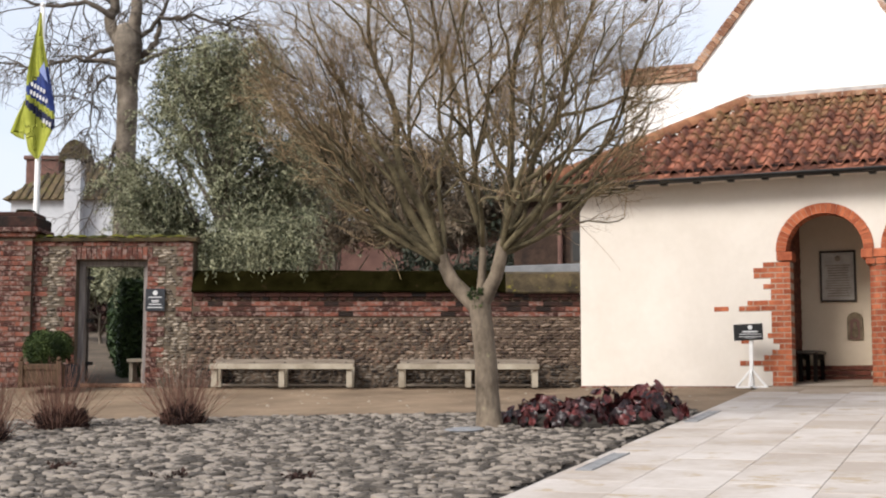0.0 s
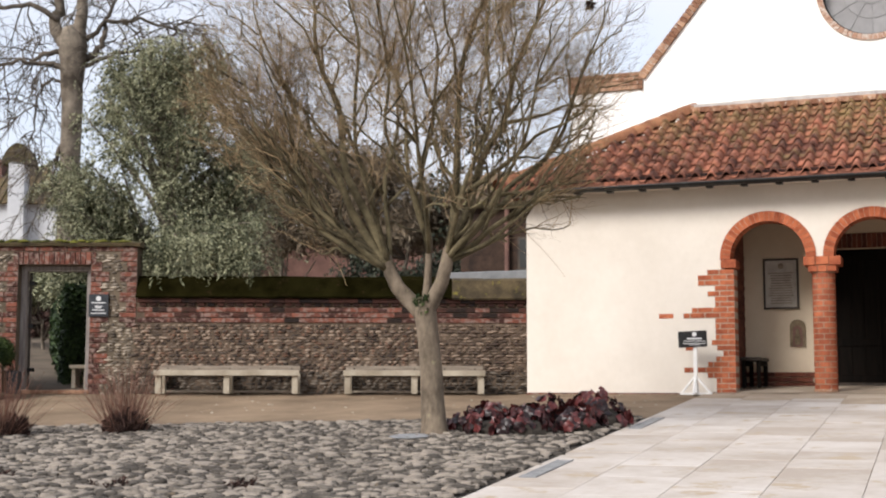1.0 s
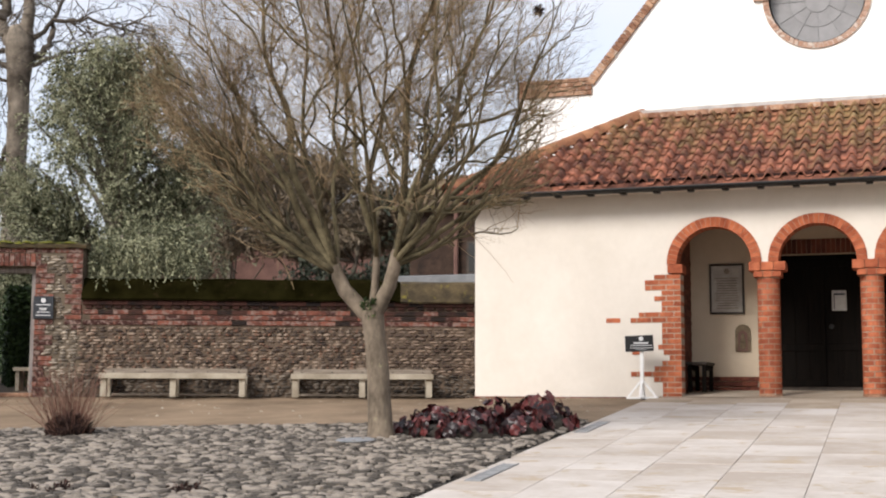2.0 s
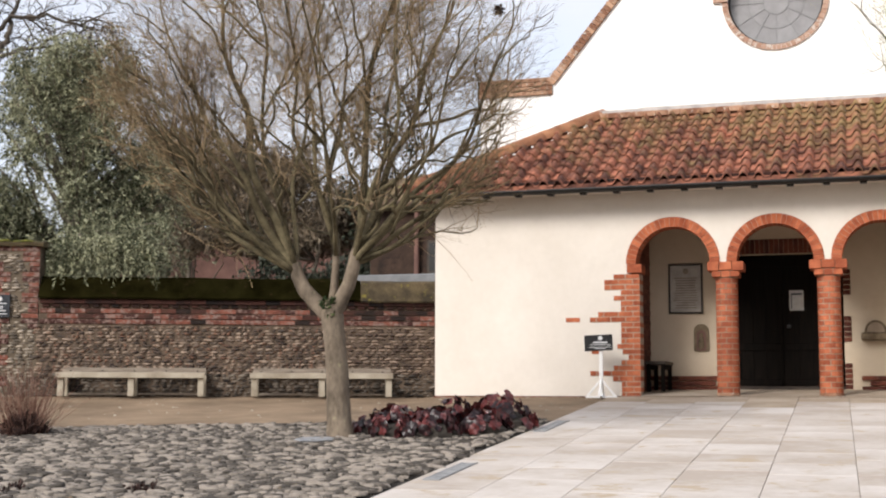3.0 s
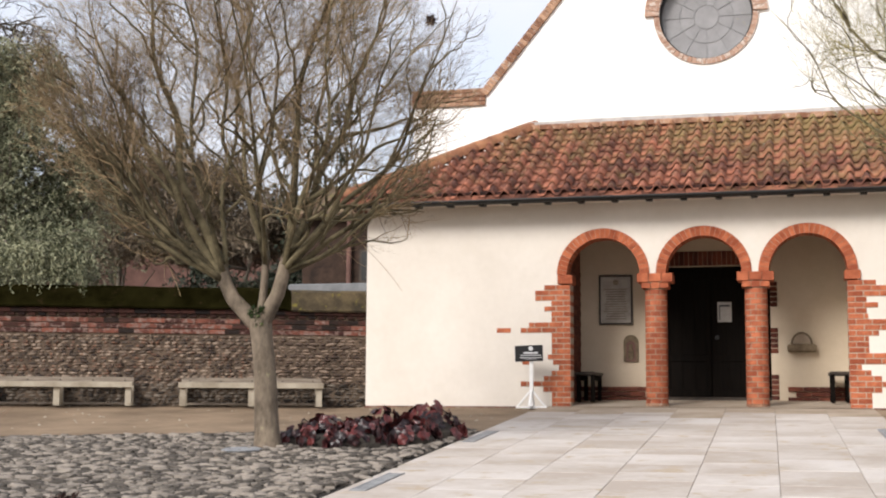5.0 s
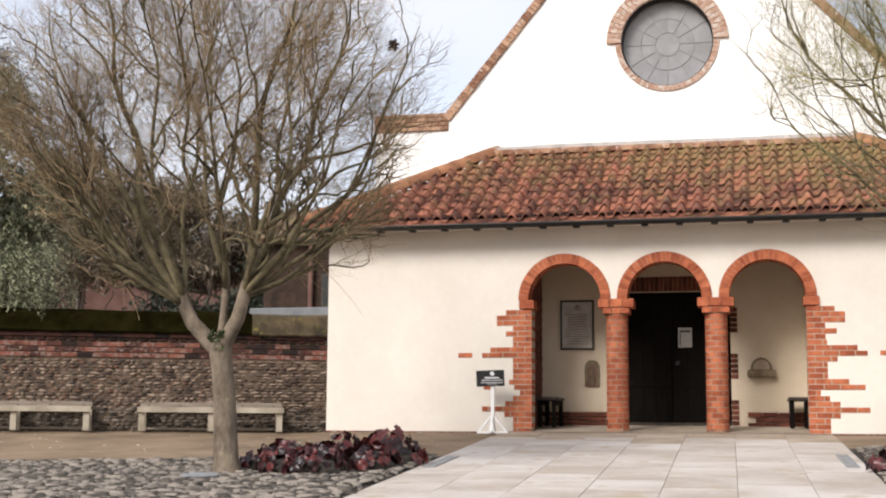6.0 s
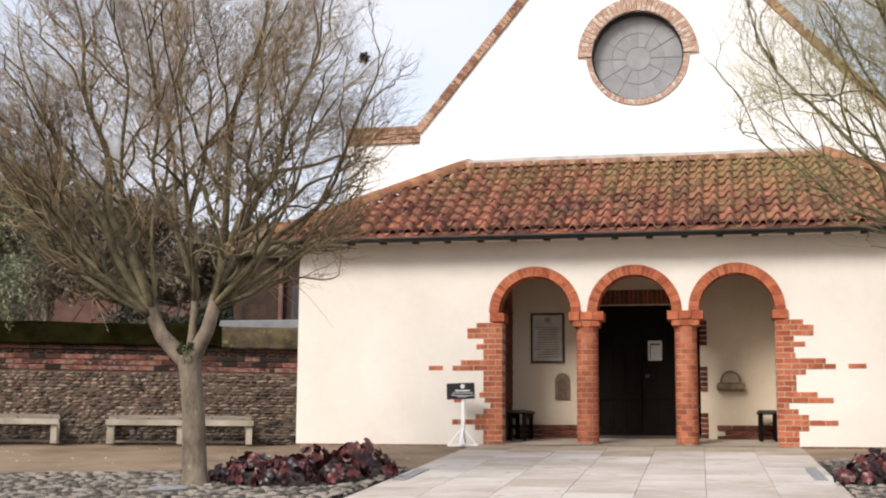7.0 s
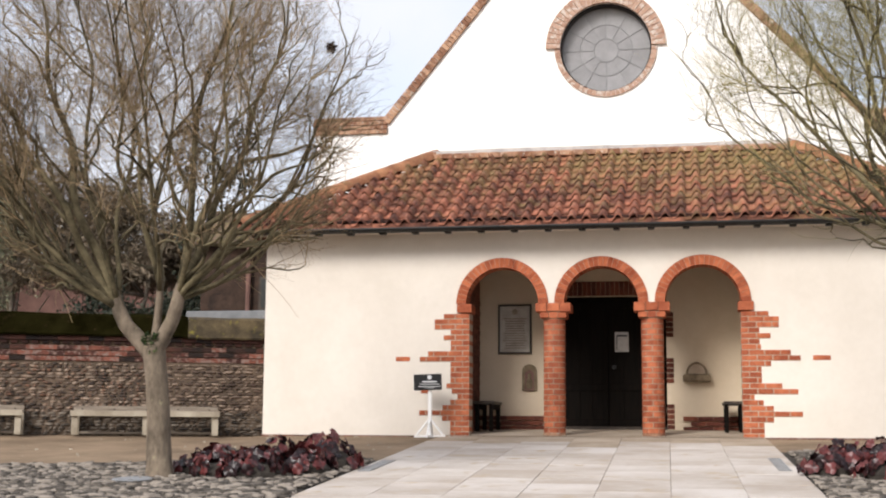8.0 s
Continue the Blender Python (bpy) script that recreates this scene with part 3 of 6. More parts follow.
eave_course = Shape()
n = 52
for k in range(n):
    a, b = EX0 + (EX1 - EX0) * k / n, EX0 + (EX1 - EX0) * (k + 1) / n
    eave_course.slab(a + 0.003, b - 0.003, EY - 0.045, EY + 0.2, EZ - 0.045, EZ + 0.032 + RNG.uniform(-0.006, 0.006), 0.004)
part("eaves_course", eave_course, TILE, roof)
# The shade in the gaps under the tile rolls is this bedding's colour.
part("eaves_bedding", Shape().slab(EX0 + 0.1, EX1 - 0.1, EY + 0.0, EY + 0.12, EZ + 0.02, EZ + 0.09, 0.01), UNDERSHADE_BRICK, roof, "mortar bedding under the lowest tiles, near black for their shade")

gut = thing("gutter", (0, 0, 0), 0, "black half-round gutter along the porch eaves", "gutter")
g = Shape()
m = 9
for j, x in enumerate((EX0 + 0.02, EX1 - 0.02)):
    for r in (0.062, 0.054):
        g.v += [(x, EY - 0.05 + r * math.cos(math.pi * k / m), EZ - 0.045 - r * math.sin(math.pi * k / m)) for k in range(m + 1)]
q = m + 1
for k in range(m):
    g.f += [(k, k + 1, 2 * q + k + 1, 2 * q + k), (q + k, 3 * q + k, 3 * q + k + 1, q + k + 1)]
g.f += [(0, 2 * q, 3 * q, q), (m, q + m, 3 * q + m, 2 * q + m)]
part("channel", g, GUTTER, gut, smooth=True)
part("fascia", Shape().box(EX0 + 0.05, EX1 - 0.05, EY + 0.022, EY + 0.045, EZ - 0.105, EZ - 0.05), GUTTER, gut)
for k in range(21):
    part("bracket", Shape().slab(EX0 + 0.25 + 0.51 * k - 0.05, EX0 + 0.25 + 0.51 * k + 0.05, EY + 0.03, EY + 0.16, EZ - 0.125, EZ - 0.088, 0.006), GUTTER, gut)
soffit = Shape().box(EX0 + 0.05, EX1 - 0.05, EY + 0.05, 0.0, EZ - 0.075, EZ - 0.055)
structure("soffit", soffit, CREAM, "cream painted soffit under the eaves", "soffit")

# ---- tall gable behind ----
GY = 2.5
RC = (0.10, 6.675)
LA, RA = (-3.83, 5.52), (4.40, 5.42)
APEX = (-0.05, 10.17)


def gable_face():
    """The gable as a wall with a round opening, in two halves that meet on the window's axis."""
    s = Shape()
    m, r = 24, 0.79
    arc = [(RC[0] + r * math.sin(math.pi * k / m), RC[1] + r * math.cos(math.pi * k / m)) for k in range(m + 1)]
    right = [(RC[0], 10.0)] + arc + [(RC[0], 2.0), (5.5, 2.0), (5.5, 5.35), (RA[0], RA[1])]
    left = [(RC[0], 10.0), (LA[0], LA[1]), (-5.08, 5.55), (-5.08, 2.0), (RC[0], 2.0)] + [(2 * RC[0] - x, z) for x, z in reversed(arc)]
    s.prism(right, GY, GY + 0.4)
    s.prism(left, GY, GY + 0.4)
    return s


gable = structure("wall_gable", gable_face(), WHITE, "bright white rendered church gable with a round window", "wall")


def rake(a, b, thick, step, name):
    a, b = Vector((a[0], 0, a[1])), Vector((b[0], 0, b[1]))
    d = b - a
    n = int(d.length / step)
    me = Shape().slab(0.003, step - 0.004, -0.05, 0.45, -thick, 0.02, 0.005).mesh(name, STONE_BRICK)
    ang = math.atan2(d.z, d.x)
    flip = -1 if d.x < 0 else 1
    for k in range(n):
        p = a + d * k / n
        if flip > 0:
            piece(name, me, gable, pose(p.x, GY + RNG.uniform(-0.006, 0.004), p.z, 0, -math.degrees(ang), 0))
        else:
            p2 = a + d * (k + 1) / n
            piece(name, me, gable, pose(p2.x, GY + RNG.uniform(-0.006, 0.004), p2.z, 0, -math.degrees(math.atan2(-d.z, -d.x)), 0))


rake(LA, APEX, 0.13, 0.078, "coping_brick")
rake(RA, APEX, 0.13, 0.078, "coping_brick")
for x0, x1, z0, z1 in ((-5.11, -3.76, 5.27, 5.585), (4.38, 5.55, 5.10, 5.42)):
    kn = Shape().box(x0, x1, GY - 0.03, GY + 0.42, z0, z1)
    knee = part("kneeler", kn, MORTAR, gable)
    for r in range(4):
        x = x0 - 0.005
        k = 0
        while x < x1 - 0.02:
            l = min(0.23 if (k or r % 2) else 0.115, x1 + 0.005 - x)
            piece("brick", sized_brick(l - 0.01, 0.12, STONE_BRICK, 0.068), knee, pose(x + l / 2, GY - 0.05, z0 + 0.004 + r * 0.079))
            x += l
            k += 1

win = thing("rose_window", (RC[0], GY, RC[1]), 0, "round leaded church window with a brick surround", "window")
n = 64
for k in range(n):
    a = 2 * math.pi * (k + 0.5) / n
    up = math.cos(a) > 0.03
    key = ("rose", up)
    if key not in MESHES:
        half = math.pi / n - 0.004
        r0, r1 = 0.79, (1.035 if up else 0.885)
        y0 = -0.06 if up else -0.03
        MESHES[key] = Shape().add([(r * math.sin(t), y, r * math.cos(t)) for y in (y0, 0.25) for r, t in ((r0, -half), (r1, -half), (r1, half), (r0, half))],
                                  [(0, 1, 2, 3), (7, 6, 5, 4), (0, 4, 5, 1), (1, 5, 6, 2), (2, 6, 7, 3), (3, 7, 4, 0)]).mesh("brick", ROSE_BRICK)
    piece("brick", MESHES[key], win, Matrix.Rotation(a, 4, "Y"))
rings = (0.0, 0.21, 0.46, 0.80)
panes = []
for a0 in range(3):
    cells = 1 if a0 == 0 else 12
    for k in range(cells):
        s = Shape()
        steps = 48 // cells
        r0, r1 = rings[a0] + 0.003, rings[a0 + 1] - 0.003
        ang = [2 * math.pi * (k * steps + j) / 48 for j in range(steps + 1)]
        if a0 == 0:
            s.add([(r1 * math.sin(t), 0.20, r1 * math.cos(t)) for t in ang[:-1]], [tuple(range(48))])
        else:
            s.add([(r * math.sin(t), 0.20, r * math.cos(t)) for r in (r0, r1) for t in ang], [(j, j + 1, steps + 2 + j, steps + 1 + j) for j in range(steps)])
        part("pane", s, ROSE_GLASS, win)
lead = Shape()
for r in rings[1:3]:
    pts = [Vector((r * math.sin(2 * math.pi * k / 48), 0.195, r * math.cos(2 * math.pi * k / 48))) for k in range(49)]
    lead.tube(pts, [0.006] * 49, 4)
for k in range(12):
    a = 2 * math.pi * k / 12
    lead.tube([Vector((r * math.sin(a), 0.195, r * math.cos(a))) for r in (0.21, 0.5, 0.8)], [0.006] * 3, 4)
part("leading", lead, LEADWORK, win)
# A black ring lines the reveal between brick surround and glass.
rim = Shape()
for k in range(48):
    a, b = 2 * math.pi * k / 48, 2 * math.pi * (k + 1) / 48
    rim.add([(r * math.sin(t), y, r * math.cos(t)) for t in (a, b) for r, y in ((0.788, 0.02), (0.765, 0.05), (0.765, 0.20))], [(0, 3, 4, 1), (1, 4, 5, 2)])
part("frame", rim, GUTTER, win, "black ring lining the window reveal")
nave = Shape()
nave.add([(-5.0, 2.9, 4.3), (-5.0, 16, 4.3), (APEX[0], 16, 8.4), (APEX[0], 2.9, 8.4), (5.4, 2.9, 4.3), (5.4, 16, 4.3)], [(0, 3, 2, 1), (3, 4, 5, 2), (1, 2, 5)])
structure("roof_nave", nave, OLD_TILE, "tiled nave roof behind the gable", "roof")
nw = Shape()
nw.box(-5.0, -4.7, 2.9, 16, -0.1, 4.3)
nw.box(5.1, 5.4, 2.9, 16, -0.1, 4.3)
nw.box(-4.7, 5.1, 15.7, 16, -0.1, 4.3)
structure("wall_nave", nw, WHITE, "white rendered nave side walls", "wall")

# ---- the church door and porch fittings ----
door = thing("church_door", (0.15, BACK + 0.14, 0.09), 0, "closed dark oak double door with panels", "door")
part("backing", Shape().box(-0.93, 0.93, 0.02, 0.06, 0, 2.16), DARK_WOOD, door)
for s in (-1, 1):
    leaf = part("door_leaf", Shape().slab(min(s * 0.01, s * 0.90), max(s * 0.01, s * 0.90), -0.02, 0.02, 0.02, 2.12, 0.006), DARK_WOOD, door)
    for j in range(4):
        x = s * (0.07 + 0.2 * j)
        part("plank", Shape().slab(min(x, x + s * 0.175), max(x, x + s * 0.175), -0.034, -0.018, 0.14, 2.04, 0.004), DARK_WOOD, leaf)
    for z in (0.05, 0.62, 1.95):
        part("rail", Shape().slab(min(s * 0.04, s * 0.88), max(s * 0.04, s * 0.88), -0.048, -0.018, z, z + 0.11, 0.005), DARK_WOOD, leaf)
part("knob", Shape().lathe([(0.02, 0), (0.022, 0.02), (0.035, 0.035), (0.03, 0.06)], 12, pose(0.09, -0.03, 1.0, 90)), GUTTER, door)
part("threshold", Shape().slab(-0.93, 0.93, -0.14, 0.05, -0.02, 0.05, 0.006), FRAME, door)

notice = thing("notice", (0.364, BACK + 0.08, 1.34), 0, "white printed notice pinned to the church door", "notice")
part("sheet", Shape().box(-0.11, 0.11, 0, 0.004, 0, 0.32), PAPER, notice)
bars = Shape()
bars.box(-0.07, 0.085, -0.003, -0.001, 0.245, 0.275)
bars.box(-0.085, -0.07, -0.003, -0.001, 0.03, 0.275)
part("printing", bars, SLATE_PLAQUE, notice)

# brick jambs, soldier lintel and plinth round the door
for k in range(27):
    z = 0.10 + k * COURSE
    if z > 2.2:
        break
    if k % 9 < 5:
        piece("brick", sized_brick(0.112, 0.12, SHADED_DOOR_BRICK), wall_back, pose(1.08 + 0.056, BACK - 0.012, z))
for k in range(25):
    piece("brick", sized_brick(0.068, 0.12, SHADED_DOOR_BRICK, 0.235), wall_back, pose(-0.75 + 0.075 * k, BACK - 0.015, 2.245))
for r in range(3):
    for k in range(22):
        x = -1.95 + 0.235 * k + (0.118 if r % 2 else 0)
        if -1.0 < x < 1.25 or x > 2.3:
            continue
        piece("brick", sized_brick(0.225, 0.1, SHADED_DOOR_BRICK), wall_back, pose(x + 0.1, BACK - 0.045, 0.07 + r * COURSE))
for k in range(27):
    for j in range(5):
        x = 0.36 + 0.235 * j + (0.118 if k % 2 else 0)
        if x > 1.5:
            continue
        piece("brick", sized_brick(0.225, 0.05, SHADED_PORCH_BRICK), inner_l, Matrix.Translation((-1.942, x + 0.11, 0.06 + k * COURSE)) @ pose(0, 0, 0, 0, 0, 90))

board = thing("memorial_board", (-1.365, BACK, 1.306), 0, "framed inscribed memorial board hung on the porch wall", "framed board")
part("panel", Shape().box(-0.26, 0.26, -0.03, -0.005, 0.015, 0.80), BOARD_PAPER, board)
for x0, x1, z0, z1 in ((-0.275, 0.275, 0, 0.03), (-0.275, 0.275, 0.78, 0.811), (-0.275, -0.245, 0.03, 0.78), (0.245, 0.275, 0.03, 0.78)):
    part("frame_bar", Shape().slab(x0, x1, -0.05, 0, z0, z1, 0.006), FRAME, board)
lines = Shape()
for k in range(13):
    half = 0.2 * (0.75 + 0.25 * RNG.random())
    lines.box(-half, half, -0.033, -0.031, 0.09 + 0.04 * k, 0.105 + 0.04 * k)
lines.lathe([(0.045, 0), (0.03, 0.004)], 14, pose(0, -0.031, 0.69, 90))
part("inscription", lines, BENCH_BACK, board)["kind"] = "stuff"


def arched(w, h, y0, y1, grow=0.0):
    r = w / 2 + grow
    top = h - w / 2
    return Shape().prism([(-r, -grow)] + [(-r * math.cos(math.pi * k / 14), top + r * math.sin(math.pi * k / 14)) for k in range(15)] + [(r, -grow)], y0, y1)


relief = thing("carved_plaque", (-1.127, BACK, 0.709), 0, "small arched carved stone plaque set in the porch wall", "plaque")
part("surround", arched(0.24, 0.43, -0.03, 0), CARVED, relief)
part("panel", arched(0.15, 0.33, -0.036, -0.028), FAR_BRICK, relief)
carve = Shape()
carve.lathe([(0.035, 0.03), (0.05, 0.08), (0.045, 0.17), (0.022, 0.21), (0.03, 0.24), (0.024, 0.275), (0.005, 0.285)], 12, Matrix.Translation((0, -0.042, 0)) @ Matrix.Diagonal((1, 0.5, 1, 1)))
part("carving", carve, CARVED, relief)
stoup = thing("stone_stoup", (1.549, BACK, 0.847), 0, "domed stone holy water stoup on the porch wall", "stoup")
part("hood", Shape().prism([(-0.17 * math.cos(math.pi * k / 14), 0.12 + 0.20 * math.sin(math.pi * k / 14)) for k in range(15)], -0.07, 0), CARVED, stoup)
part("recess", Shape().prism([(-0.135 * math.cos(math.pi * k / 14), 0.13 + 0.155 * math.sin(math.pi * k / 14)) for k in range(15)], -0.078, -0.068), MORTAR, stoup)
part("basin", Shape().slab(-0.22, 0.22, -0.16, 0, 0.0, 0.125, 0.025), CARVED, stoup)


def porch_bench(x, y):
    b = thing("porch_bench", (x, y, 0.05), 0, "small dark oak bench standing inside the porch", "bench", "benches in the porch")
    part("seat", Shape().slab(-0.16, 0.16, -0.45, 0.45, 0.42, 0.47, 0.008), FRAME, b)
    for sx in (-0.11, 0.11):
        for sy in (-0.38, 0.38):
            part("leg", Shape().slab(sx - 0.03, sx + 0.03, sy - 0.03, sy + 0.03, 0, 0.42, 0.005), DARK_WOOD, b)
        part("rail", Shape().slab(sx - 0.02, sx + 0.02, -0.38, 0.38, 0.34, 0.42, 0.005), DARK_WOOD, b)


porch_bench(-1.72, 0.98)
porch_bench(2.09, 0.98)

sign = thing("standing_sign", (-2.40, -0.33, ground_z(-2.40, -0.33)), 0, "black notice board on a white post with spread feet", "sign")
sb = part("board", Shape().slab(-0.212, 0.212, -0.05, -0.025, 0.705, 0.945, 0.006, pose(0, 0, 0, 0, -2.0, 0)), BLACK_BOARD, sign)
txt = Shape()
txt.lathe([(0.034, 0), (0.034, 0.003)], 16, pose(0.0, -0.05, 0.895, 90))
for z, w2, h in ((0.82, 0.11, 0.022), (0.79, 0.16, 0.010), (0.755, 0.17, 0.008), (0.735, 0.08, 0.008)):
    txt.box(-w2, w2, -0.054, -0.051, z, z + h)
part("lettering", txt, LETTER, sb, "white emblem and lettering")
part("post", Shape().slab(-0.026, 0.026, -0.022, 0.03, 0.02, 0.75, 0.005), WHITE_PAINT, sign)
for dx, dy in ((-1, 0), (1, 0), (0, -1), (0, 1)):
    part("foot", Shape().slab(-0.02, 0.235, -0.022, 0.022, 0.0, 0.035, 0.005, pose(0, 0, 0, 0, 0, math.degrees(math.atan2(dy, dx)))), WHITE_PAINT, sign)
    part("brace", Shape().tube([Vector((0.015 * dx, 0.015 * dy, 0.27)), Vector((0.21 * dx, 0.21 * dy, 0.03))], [0.02, 0.02], 4), WHITE_PAINT, sign)

# ---- flint garden wall ----
TURN_W = 180 + math.degrees(math.atan(KX))
LEN = 6.36
wall_m = pose(-5.12, 0.322, 0, 0, 0, TURN_W)


def wall_structure(name, shape, mat, label, category):
    ob = structure(name, shape, mat, label, category)
    ob.matrix_world = wall_m
    return ob


wall = wall_structure("wall_flint", Shape().box(-0.3, LEN, -0.36, 0, -0.3, 1.5), WALL_MORTAR, "old flint garden wall with brick bands and mossy coping", "wall")
prof = [(0.09, 1.475), (0.10, 1.50), (-0.10, 1.80), (-0.20, 1.845), (-0.30, 1.80), (-0.47, 1.50), (-0.46, 1.475)]


def coping(a, b, name, mat, label):
    s = Shape()
    st = [a + (b - a) * k / 40 for k in range(41)]
    for x in st:
        for y, z in prof:
            wob = 0.012 * noise.noise(Vector((x * 2.1, y * 3, z * 3)))
            s.v.append((x, y + wob, z + wob + (0.0 if x > 1.4 else -0.02)))
    q = len(prof)
    s.f = [(k * q + j, (k + 1) * q + j, (k + 1) * q + (j + 1) % q, k * q + (j + 1) % q) for k in range(40) for j in range(q)]
    part(name, s, mat, wall, label)


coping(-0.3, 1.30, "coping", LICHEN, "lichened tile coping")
coping(1.304, LEN, "coping", MOSS, "dark mossy coping, its weak light in the colour")
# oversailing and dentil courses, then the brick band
# These courses carry the coping's shade, and algae, in their near-black colour.
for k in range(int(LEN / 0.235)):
    piece("brick", sized_brick(0.225, 0.10, UNDERSHADE_BRICK), wall, pose(0.11 + 0.235 * k, 0.055, 1.400, 0, 0, 180))
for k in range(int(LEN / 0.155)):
    piece("brick", sized_brick(0.105, 0.10, UNDERSHADE_BRICK, 0.05), wall, pose(0.05 + 0.155 * k, 0.035, 1.345, 0, 0, 180))
# The top course gets more dark bricks, for the coping's shade and damp.
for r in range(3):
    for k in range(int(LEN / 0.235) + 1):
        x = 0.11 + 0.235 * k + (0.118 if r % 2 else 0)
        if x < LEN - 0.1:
            piece("brick", sized_brick(0.225, 0.10, SHADE_DAMP_BRICK if RNG.random() < (0.5 if r == 2 else 0.12) else OLD_BRICK), wall, pose(x, 0.016 + RNG.uniform(-0.004, 0.008), 1.085 + r * 0.084, 0, 0, 180))


def flint_shape(seed, mat):
    r = random.Random(seed)
    bm = bmesh.new()
    bmesh.ops.create_icosphere(bm, subdivisions=1, radius=1)
    for v in bm.verts:
        v.co *= 1 + r.uniform(-0.2, 0.2)
        v.co = Vector((v.co.x * r.uniform(0.92, 1.08), v.co.y * 0.6, v.co.z))
    me = bpy.data.meshes.new("flint")
    bm.to_mesh(me)
    bm.free()
    me.materials.append(mat)
    me.polygons.foreach_set("use_smooth", [True] * len(me.polygons))
    return me


FLINTS = {mat.name: [flint_shape(s, mat) for s in range(8)] for mat in (FLINT, DARK_FLINT, PALE_FLINT)}


def lay_flints(parent, x0, x1, z0, z1, single, skip=None, mat=FLINT):
    """Roughly coursed flints over a stretch of wall face; the rest joined into one mesh."""
    rest_v, rest_f = [], []
    shapes = FLINTS[mat.name]
    z = z0
    while z < z1 - 0.02:
        h = RNG.uniform(0.030, 0.050)
        x = x0 + RNG.uniform(0, 0.05)
        while x < x1 - 0.02:
            l = RNG.uniform(0.06, 0.18)
            if not (skip and skip(x + l / 2, z + h / 2)):
                k = RNG.randrange(8)
                m = pose(x + l / 2, RNG.uniform(-0.014, 0.010), z + h / 2, 0, RNG.uniform(-9, 9), 0) @ Matrix.Diagonal((l * 0.53, 0.040, h * 0.55, 1))
                if single(x):
                    piece("flint", shapes[k], parent, m)
                else:
                    base = len(rest_v)
                    rest_v += [m @ v.co for v in shapes[k].vertices]
                    rest_f += [tuple(i + base for i in p.vertices) for p in shapes[k].polygons]
            x += l + 0.008
        z += h + 0.006
    if rest_v:
        ob = part("flints", quick("flints", rest_v, rest_f, mat, True), mat, parent)
        ob["kind"] = "stuff"


lay_flints(wall, -0.2, LEN, -0.15, 0.30, lambda x: x < 1.75, None, DARK_FLINT)
lay_flints(wall, -0.2, LEN, 0.30, 1.075, lambda x: x < 1.75)

# ---- gate wall ----
G0, G1, GTOP = LEN + 0.002, 8.96, 2.30
OP0, OP1, OPZ = 7.10, 8.26, 2.0
gw = Shape()
gw.prism([(G0, -0.3), (OP0, -0.3), (OP0, OPZ), (OP1, OPZ), (OP1, -0.3), (G1, -0.3), (G1, GTOP), (G0, GTOP)], -0.40, 0.0)
gate_wall = wall_structure("wall_gate", gw, GATE_MORTAR, "flint and brick garden wall pierced by a gateway", "wall")
gc = Shape()
st = [G0 - 0.05 + (G1 - G0 + 0.1) * k / 40 for k in range(41)]
gp = [(0.06, GTOP), (0.07, GTOP + 0.05), (-0.1, GTOP + 0.10), (-0.3, GTOP + 0.10), (-0.47, GTOP + 0.05), (-0.46, GTOP)]
for x in st:
    for y, z in gp:
        gc.v.append((x, y + 0.01 * noise.noise(Vector((x * 3, y, z))), z + 0.018 * noise.noise(Vector((x * 3.3, y, 4)))))
q = len(gp)
gc.f = [(k * q + j, (k + 1) * q + j, (k + 1) * q + (j + 1) % q, k * q + (j + 1) % q) for k in range(40) for j in range(q)] + [tuple(range(q)), tuple(reversed(range(40 * q, 41 * q)))]
part("coping", gc, LICHEN, gate_wall, "moss and lichen covered coping")
mo = Shape()
for k in range(90):
    x = RNG.uniform(G0, G1)
    r = RNG.uniform(0.02, 0.06)
    mo.lathe([(r, 0), (r * 0.85, r * 0.35), (r * 0.4, r * 0.6), (0.003, r * 0.62)], 7, pose(x, RNG.uniform(-0.12, 0.05), GTOP + 0.06 + RNG.uniform(-0.01, 0.03)) @ Matrix.Diagonal((RNG.uniform(1, 2), 1, 1, 1)))
part("moss", mo, YELLOW_MOSS, gate_wall, "yellow-green moss cushions")["kind"] = "stuff"
GB = COURSE
rows_n = int((GTOP + 0.06) / GB) + 1
quoin_zones = []
for k in range(rows_n):
    z = -0.06 + k * GB
    wide = 0.30 if k // 2 % 2 else 0.18
    spans = [(G0, G0 + wide * 0.9), (OP1 if z < OPZ else 99, OP1 + wide), (OP0 - wide if z < OPZ else 99, OP0), (G1 - wide * 0.8, G1)]
    if z > GTOP - 0.14:
        spans = [(G0, G1)]
    if z < 0.95:
        spans[0] = (99, 99)
    for a, b in spans:
        if a > 50:
            continue
        quoin_zones.append((a, b, z, z + GB))
        x = a + (0 if k % 2 else 0)
        while x < b - 0.03:
            l = min(0.225, b - x)
            if b - x - l < 0.05:
                l = b - x
            piece("brick", sized_brick(l - 0.01, 0.10, OLD_BRICK), gate_wall, pose(x + l / 2, 0.014 + RNG.uniform(-0.004, 0.006), z, 0, 0, 180))
            x += l
for k in range(16):
    piece("brick", sized_brick(0.075, 0.10, OLD_BRICK, 0.20), gate_wall, pose(OP0 - 0.04 + 0.083 * k, 0.018, OPZ + 0.01, 0, 0, 180))


def in_quoin(x, z):
    if OP0 - 0.02 < x < OP1 + 0.02 and z < OPZ + 0.2:
        return True
    return any(a - 0.02 < x < b + 0.02 and c - 0.01 < z < d + 0.01 for a, b, c, d in quoin_zones)


lay_flints(gate_wall, G0 + 0.02, G1, -0.12, GTOP - 0.12, lambda x: False, in_quoin, PALE_FLINT)

